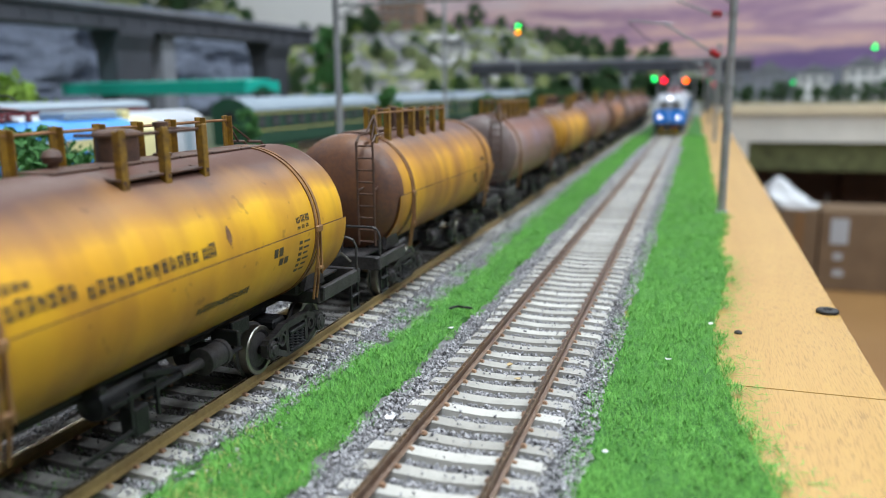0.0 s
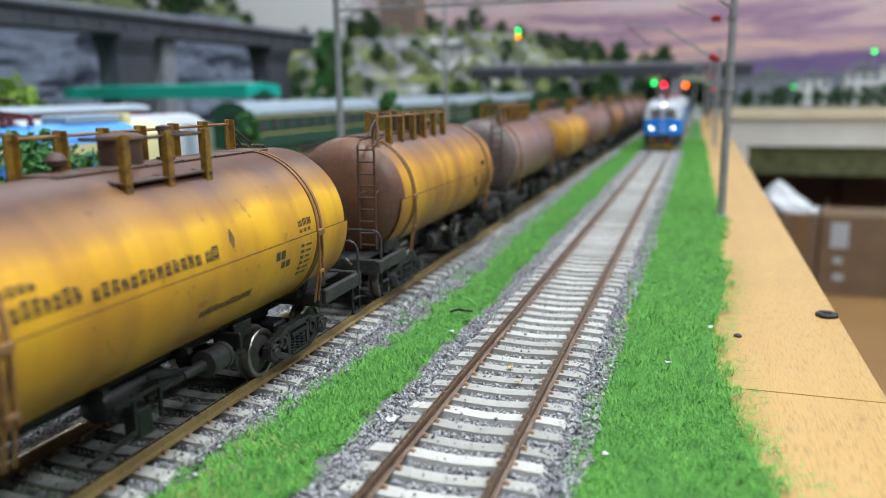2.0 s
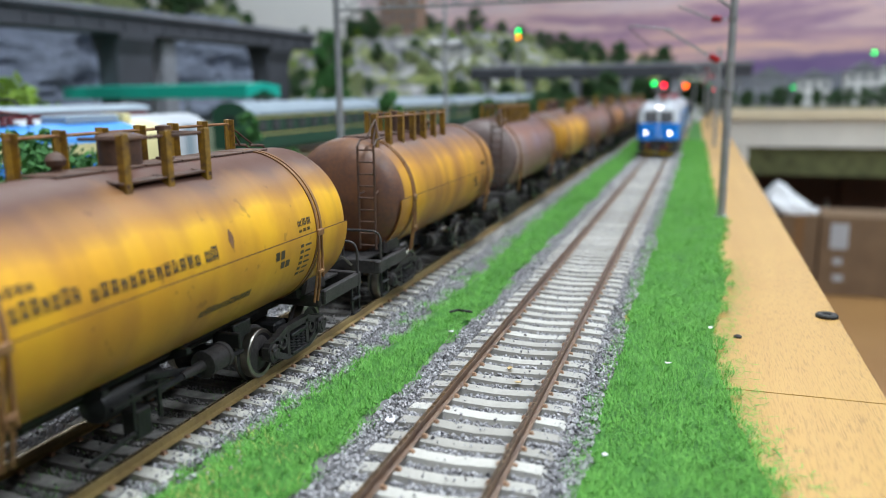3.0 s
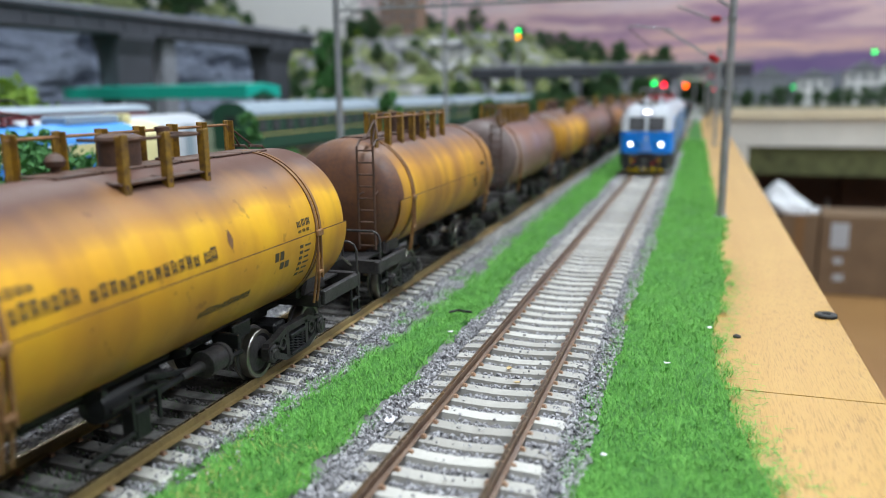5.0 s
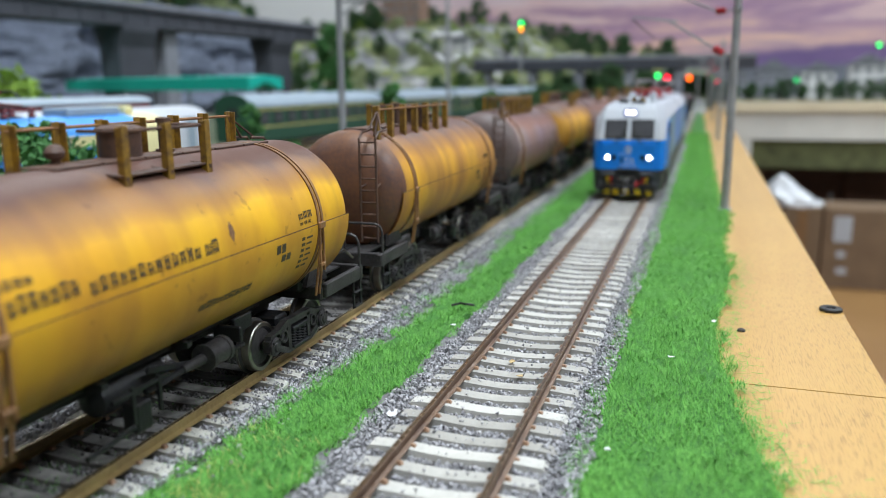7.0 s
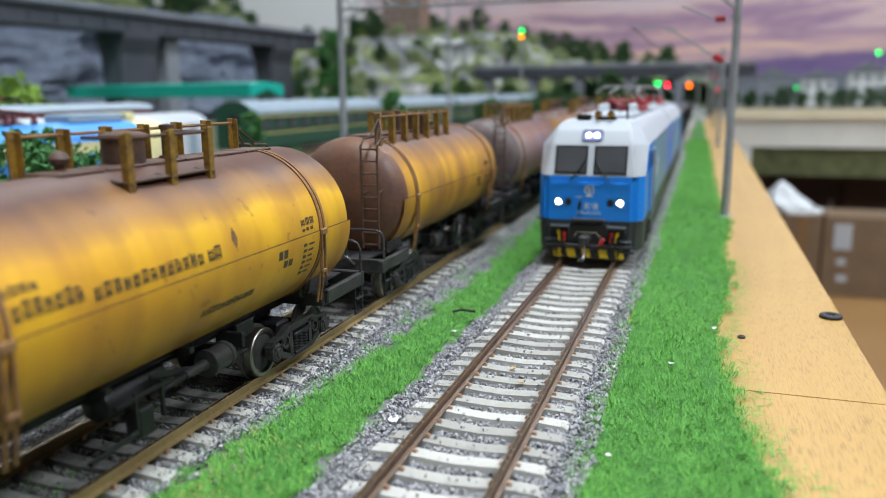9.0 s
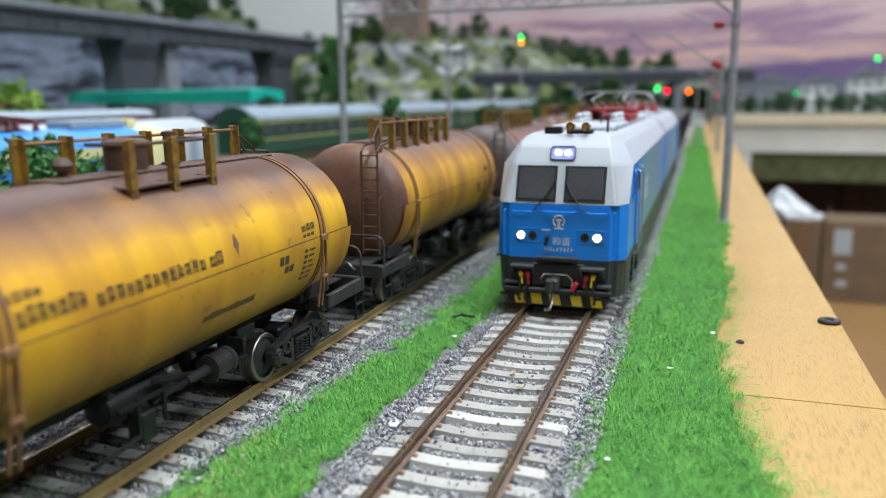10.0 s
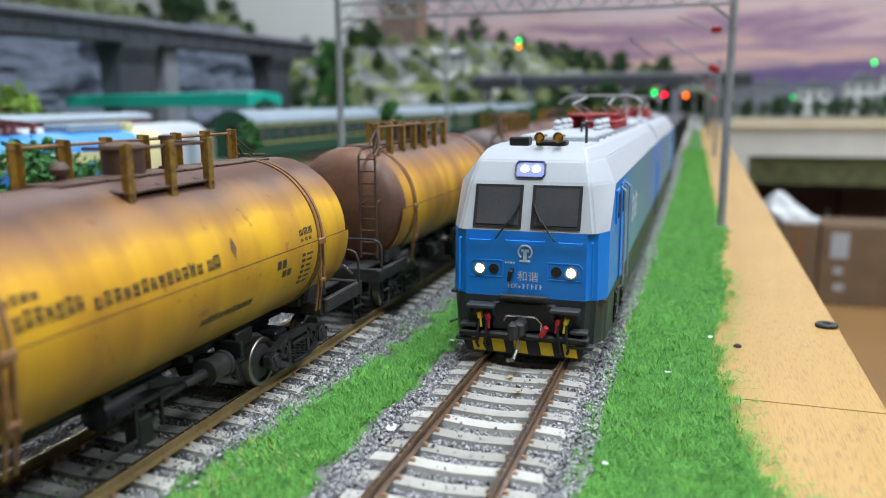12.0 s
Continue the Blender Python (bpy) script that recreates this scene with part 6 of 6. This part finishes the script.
def coach(y0, length, label):
    t = thing("passenger_coach", (-347, y0, 0), label, "coach", "green coaches on the back track")
    part("body", prism(B(), [(-17.5, 9), (17.5, 9), (17.5, 39), (-17.5, 39)], "Y", 0, length), m_green, t, "dark green coach body")
    rp = [(17.9, 39)] + [(17.9 * math.cos(math.pi * k / 12), 39 + 11 * math.sin(math.pi * k / 12)) for k in range(1, 12)] + [(-17.9, 39)]
    part("roof", prism(B(), rp, "Y", -0.5, length + 0.5), m_roofb, t, "blue-grey arched roof", smooth=True)
    for z in (36.6, 21.5):
        part("stripe", box(B(), (17.6, length / 2, z), (0.5, length, 1.3)), m_stripe, t, "yellow stripe")
    for k in range(11):
        w = part("window", box(B(), (17.6, 20 + k * (length - 40) / 10, 29.5), (0.8, 14, 10.5), bevel=0.3), m_gasket, t)
        part("pane", box(B(), (18.1, 20 + k * (length - 40) / 10, 29.5), (0.3, 12, 8.6)), m_glass, w)
    e = part("end_wall", prism(B(), [(x * 0.99, z) for x, z in [(17.5, 9)] + rp[0:] + [(-17.5, 9)]], "Y", -1.4, -0.6), m_green, t, "dark green coach end")
    part("end_door", box(B(), (0, -1.8, 24), (9, 1, 28), bevel=0.4), m_gasket, e)
    part("underframe", box(B(), (0, length / 2, 8), (20, length * 0.9, 5), bevel=0.6), m_black, t)
    for y in (36, length - 36):
        bogie(t, y)
    for k in range(6):
        part("roof_vent", box(B(), (0, 30 + k * (length - 60) / 5, 50.2), (7, 10, 2), bevel=0.6), m_roofb, t)
    return t


c1 = coach(585, 285, "dark green passenger coach with blue-grey roof")
for k in range(1, 6):
    copy_thing(c1, pose(-0.347, (585 + 296 * k) * MM, 0))


def railcar(x, y0, y1, label):
    t = thing("railcar", (x, y0, 0), label, "railcar")
    L = y1 - y0
    a, b = L - 36, L - 18
    def sect(u0, u1, mat, name, lab2):
        part(name, prism(B(), section(17.5, 10, 37, 7), "Y", u0, u1), mat, t, lab2, smooth=True)
    sect(0, a, m_sky2, "body", "light blue roof and side")
    part("cream_band", box(B(), (17.7, a / 2, 33), (0.6, a, 5)), m_creamy, t, "cream window band")
    part("lower_side", box(B(), (17.8, a / 2, 20), (0.8, a, 20)), m_cobalt, t, "deep blue lower side")
    sect(a, b, m_creamy, "cab_section", "cream cab section")
    sect(b, L - 4, m_white, "nose", "white nose")
    part("nose_cap", prism(B(), section(15.5, 11, 35, 6.5), "Y", L - 4, L), m_white, t)
    for k in range(6):
        w = part("window", box(B(), (18.2, 12 + k * (a - 24) / 5, 33), (0.4, 9, 3.4), bevel=0.2), m_glass, t)
    part("underframe", box(B(), (0, L / 2, 8), (20, L * 0.9, 5), bevel=0.6), m_black, t)
    for y in (34, L - 34):
        bogie(t, y)
    for yy, ln, mat in ((40, 30, m_roofb), (92, 26, m_steel), (205, 34, m_roofb), (228, 6, m_creamy)):
        part("roof_box", box(B(), (0, yy, 45.4), (15, ln, 4.2), bevel=0.7), mat, t)
    for yy in (126, 140, 156, 170):
        for s in (-5.5, 5.5):
            part("insulator", lathe(B(), [(1.2, 44), (1.6, 45), (1.0, 46), (1.5, 47), (0.8, 48.4)], (s, yy, 0), "Z", 10), m_maroon, t, "dark red roof insulator")
    pg = part("pantograph", box(B(), (0, 148, 48.6), (13, 40, 0.9), bevel=0.2), m_gasket, t, "folded dark pantograph")
    for s in (-5, 5):
        part("arm", bent(B(), [(s, 166, 49), (s * 0.8, 130, 52.4), (s * 0.6, 158, 54.6)], 0.55), m_maroon, pg)
    part("collector_head", bent(B(), [(-13, 158, 52.6), (-9, 158, 55), (9, 158, 55), (13, 158, 52.6)], 0.5), m_gasket, pg)
    return t


railcar(-243, 95, 356, "blue and cream railcar with white nose")
w2 = thing("white_railcar", (-309, 317, 0), "white railcar with grey end behind the blue one", "railcar")
part("body", prism(B(), section(17.5, 9, 36, 8), "Y", 0, 150), m_white, w2, smooth=True)
part("end_wall", prism(B(), section(15.5, 10, 34, 7), "Y", 150, 153), m_roofb, w2)
part("door", box(B(), (17.6, 132, 26), (0.6, 8, 22), bevel=0.2), m_roofb, w2)
part("underframe", box(B(), (0, 75, 8), (20, 136, 5), bevel=0.6), m_black, w2)
for y in (30, 120):
    bogie(w2, y)
red = thing("red_wagon", (-392, 440, 0), "dark red wagon on a back track", "wagon")
part("body", box(B(), (0, 0, 28), (34, 150, 36), bevel=1.5), m_maroon, red)
part("roof", prism(B(), section(17.5, 45, 46, 4), "Y", -76, 76), m_roofb, red)
for y in (-45, 45):
    bogie(red, y)
for x in (-243, -309, -347, -392):
    rt = tagged(thing("back_track", (x, 0, 0), "back siding track with brown rails", "track"), kind="structure")
    for s in (-1, 1):
        part("rail", rail_bm(-150, 2320), m_rail, rt, at=(s * 8.7, 0, 0))
    slab("track_bed", (x - 16, -150, -4.9), (x + 16, 2320, -2.0), m_bed, label="grey ballast bed of a back track", category="ground")

cn = thing("platform_canopy", (-634, 847, 0), "long teal platform canopy on thin posts", "canopy", turn=-18)
part("roof", prism(B(), [(-24, 53), (-24, 66), (0, 69), (24, 66), (24, 53), (22, 53), (0, 62), (-22, 53)], "X", -165, 214), m_teal, cn, "teal ridged canopy roof")
part("fascia_board", box(B(), (24.5, -24.7, 60), (379.6, 1.2, 15), bevel=0.3), m_teal, cn)
for k in range(6):
    part("post", rod(B(), (-155 + k * 70, 14, -5), (-155 + k * 70, 14, 58), 1.4, 8), m_steel, cn)


# ---------------------------------------------------------------- signals and line-side masts
def glow(name, col, strength):
    return M(name, col, 0.3, emit=strength, bump=0)


m_sg = glow("signal_green_light", (0.01, 1.0, 0.16), 4.5)
m_sy = glow("signal_yellow_light", (1.0, 0.3, 0.0), 4.5)
m_sr = glow("signal_red_light", (1.0, 0.005, 0.03), 7)
m_so = glow("signal_orange_light", (1.0, 0.1, 0.0), 7)
m_srd = glow("dim_red_light", (1.0, 0.02, 0.06), 3)
m_sgd = glow("dim_green_light", (0.02, 1.0, 0.25), 0.9)


def signal(x, y, lamps, label, r=2.0):
    """lamps: (offset, height, material)."""
    t = thing("signal", (x, y, 0), label, "signal", "line-side signals")
    top = max(z for _, z, _ in lamps) + r * 3
    xs = sorted({o for o, _, _ in lamps})
    part("post", rod(B(), (0, 0, -5), (0, 0, top), 1.1, 10), m_steel, t)
    for o in xs:
        zs = [z for q, z, _ in lamps if q == o]
        hd = box(B(), (o, 0.5, (min(zs) + max(zs)) / 2), (r * 3.2, 2.2, max(zs) - min(zs) + r * 3.6), bevel=0.6)
        if o:
            rod(hd, (0, 1.4, min(zs)), (o, 1.4, min(zs)), 0.7, 6)
        h = part("signal_head", hd, m_gasket, t, "black signal head")
        for q, z, mat in lamps:
            if q == o:
                part("lens", lathe(B(), [(r, -0.5), (r, -0.9), (r * 0.7, -1.5), (0.1, -1.8)], (o, 0, z), "Y", 16), mat, h, "lit signal lens")
                part("hood", lathe(B(), [(r * 1.15, -0.6), (r * 1.15, -2.2), (r * 1.3, -2.2), (r * 1.3, -0.6)], (o, 0, z), "Y", 16, False), m_gasket, h)
    return t


signal(-169.7, 908, ((0, 124.5, m_sg), (0, 118.0, m_sy)), "tall signal showing green over yellow", 2.3)
signal(-34.0, 1364, ((-7.5, 67.7, m_sg), (8.0, 64.8, m_sr)), "twin signal showing green and red lights", 3.2)
signal(8.6 + 14, 1364, ((-14, 63.5, m_so),), "bracket signal showing an orange light", 3.4)
signal(52, 1900, ((-2, 66, m_sgd), (7, 58, m_srd)), "far signal with small green and red lights", 2.0)
signal(538, 2790, ((0, 166, m_sg),), "far signal showing a green light", 5.0)
signal(312, 2790, ((0, 62, m_sgd),), "far signal showing a dim green light", 6.0)

m_insw = M("white_insulator", (0.8, 0.8, 0.82), 0.3, big=200)
mm = thing("double_mast", (-258.5, 908, 0), "grey catenary mast with white insulators both ways", "mast")
part("mast", rod(B(), (0, 0, -5), (0, 0, 175), 2.2, 12, 1.9), m_steel, mm)
for s in (-1, 1):
    for (xa, za, xb, zb) in ((4, 113, 17, 115), (4, 83, 15, 92)):
        part("insulator", ribbed((s * xa, 0, za), (s * xb, 0, zb), 3.4, 6), m_insw, mm, "white ribbed insulator")
    am = B()
    bent(am, [(s * 2, 0, 82), (s * 15, 0, 92), (s * 46, 0, 112)], 1.1)
    bent(am, [(s * 2, 0, 113), (s * 17, 0, 115), (s * 46, 0, 124)], 0.9)
    bent(am, [(s * 40, 0, 108), (s * 74, 0, 104)], 0.8)
    part("cantilever_arm", am, m_steel, mm)

wire = thing("contact_wire", (0, 0, 0), "thin overhead contact wire along the track", "wire")
for x in (0, ):
    w = B()
    bent(w, [(x, 396, 85.6), (x, 908, 85.6), (x, 1364, 85.6), (x, 1830, 85.6), (x, 2300, 85.6)], 0.28, 5)
    part("wire", w, m_gasket, wire)

# ---------------------------------------------------------------- small loose things
ws = thing("black_washer", (70.6, 226.3, BOARD_Z), "small black rubber ring on the plywood", "washer")
part("ring", lathe(B(), [(1.1, 0.0), (2.9, 0.0), (2.9, 0.7), (2.5, 1.0), (1.4, 1.0), (1.1, 0.7), (1.1, 0.0)], (0, 0, 0.02), "Z", 28, False), m_gasket, ws)
part("core", lathe(B(), [(1.15, 0.0), (1.15, 0.45), (0.1, 0.5)], (0, 0, 0.02), "Z", 20), m_black, ws)
sc = thing("screw_head", (46.8, 200.5, BOARD_Z), "small dark screw head in the plywood", "screw")
part("head", lathe(B(), [(1.0, 0), (0.95, 0.5), (0.4, 0.8), (0.05, 0.85)], (0, 0, 0), "Z", 16), m_dusty, sc)
m_paper = M("white_scrap", (0.8, 0.8, 0.84), 0.6, big=500)
m_straw = M("dry_leaf", (0.5, 0.36, 0.17), 0.7, big=500)


def scrap(x, y, z, s, mat, label, name="paper_scrap"):
    b = B()
    n = 7
    r2 = random.Random(int(x * 31 + y))
    top = [b.verts.new((math.cos(k * 6.283 / n) * s * r2.uniform(0.5, 1.1), math.sin(k * 6.283 / n) * s * r2.uniform(0.5, 1.1), 0.35 * s * r2.random())) for k in range(n)]
    low = [b.verts.new(v.co + Vector((0, 0, -0.12))) for v in top]
    b.faces.new(top)
    b.faces.new(low[::-1])
    for k in range(n):
        b.faces.new((low[k], low[(k + 1) % n], top[(k + 1) % n], top[k]))
    ob = part(name, b, mat, None, at=(x, y, z))
    return tagged(ob, label, "scrap")


scrap(31, 168.5, -2.4, 0.8, m_paper, "tiny white paper scrap in the grass")
scrap(40, 198.5, -2.4, 0.7, m_paper, "tiny white paper scrap in the grass")
scrap(23, 120, -2.4, 0.7, m_paper, "tiny white paper scrap in the grass")
scrap(-16, 123.5, -2.8, 1.7, m_paper, "crumpled white scrap on the ballast")
scrap(-21, 176.5, -2.2, 0.9, m_paper, "tiny white paper scrap in the grass")
scrap(-1, 154.5, -2.0, 1.1, m_straw, "dry yellow leaf bit on a sleeper", "leaf_bit")
scrap(2.5, 147.0, -2.0, 0.9, m_straw, "dry brown leaf bit on a sleeper", "leaf_bit")
tw = bent(B(), [(-26.5, 192, -1.9), (-24.5, 193.4, -1.5), (-22.6, 192.6, -1.4), (-20.6, 193.6, -1.8)], 0.35, 6)
tagged(part("twig", tw, m_gasket), "thin black twig lying in the grass", "twig")
fib = np.random.default_rng(3)
vs, fs = [], []
for k in range(900):
    y = 60 + 240 * fib.random() ** 1.2
    x = right_edge(y) + abs(fib.normal(0, 5 if y < 130 else 2.5)) + 0.2
    if x > XB - 1:
        continue
    a, l = fib.random() * 6.283, 0.5 + fib.random() * 0.8
    p = np.array((x, y, BOARD_Z + 0.12))
    e, n = np.array((math.cos(a), math.sin(a), 0)) * l, np.array((-math.sin(a), math.cos(a), 0)) * 0.07
    o = len(vs)
    vs += [p - e - n, p + e - n, p + e + n, p - e + n]
    fs.append((o, o + 1, o + 2, o + 3))
tagged(raw("stray_fibres", vs, fs, m_blade), "stray grass fibres scattered on the plywood", "grass", kind="stuff")


# ---------------------------------------------------------------- what moves
TRAIN = [(0.0, 957), (0.5, 921), (1.0, 884), (1.5, 836), (2.0, 790), (2.5, 750), (3.0, 711), (4.0, 634), (5.0, 556), (5.5, 515.5), (6.0, 476.5), (6.5, 438),
         (7.0, 400), (8.0, 328), (9.0, 259.3), (9.5, 230.6), (10.0, 202.5), (10.5, 180.5), (11.0, 168.7), (11.5, 163.4), (12.0, 163.2)]


def motions():
    for ob, back in [(loco_a, 0.0), (loco_b, 2 * L_UNIT + 9)] + [(w, 2 * L_UNIT + 9 + 74 + 141 * k) for k, w in enumerate(WAGONS)]:
        turn = 180 if ob == loco_b else 0
        walk(ob, [(t, pose(0, (y + back) * MM, 0, 0, 0, turn)) for t, y in TRAIN])
    ts = [p[0] for p in TRAIN]
    ys = [p[1] for p in TRAIN]
    for k, (ax, y, z) in enumerate(AXLES):
        d = 1 if k < 4 else -1
        rows = [(i * 0.1, pose(0, y * MM, z * MM, d * (np.interp(i * 0.1, ts, ys) - 957) / (2 * math.pi * 7.2) * 360)) for i in range(121)]
        walk(ax, rows)


motions()
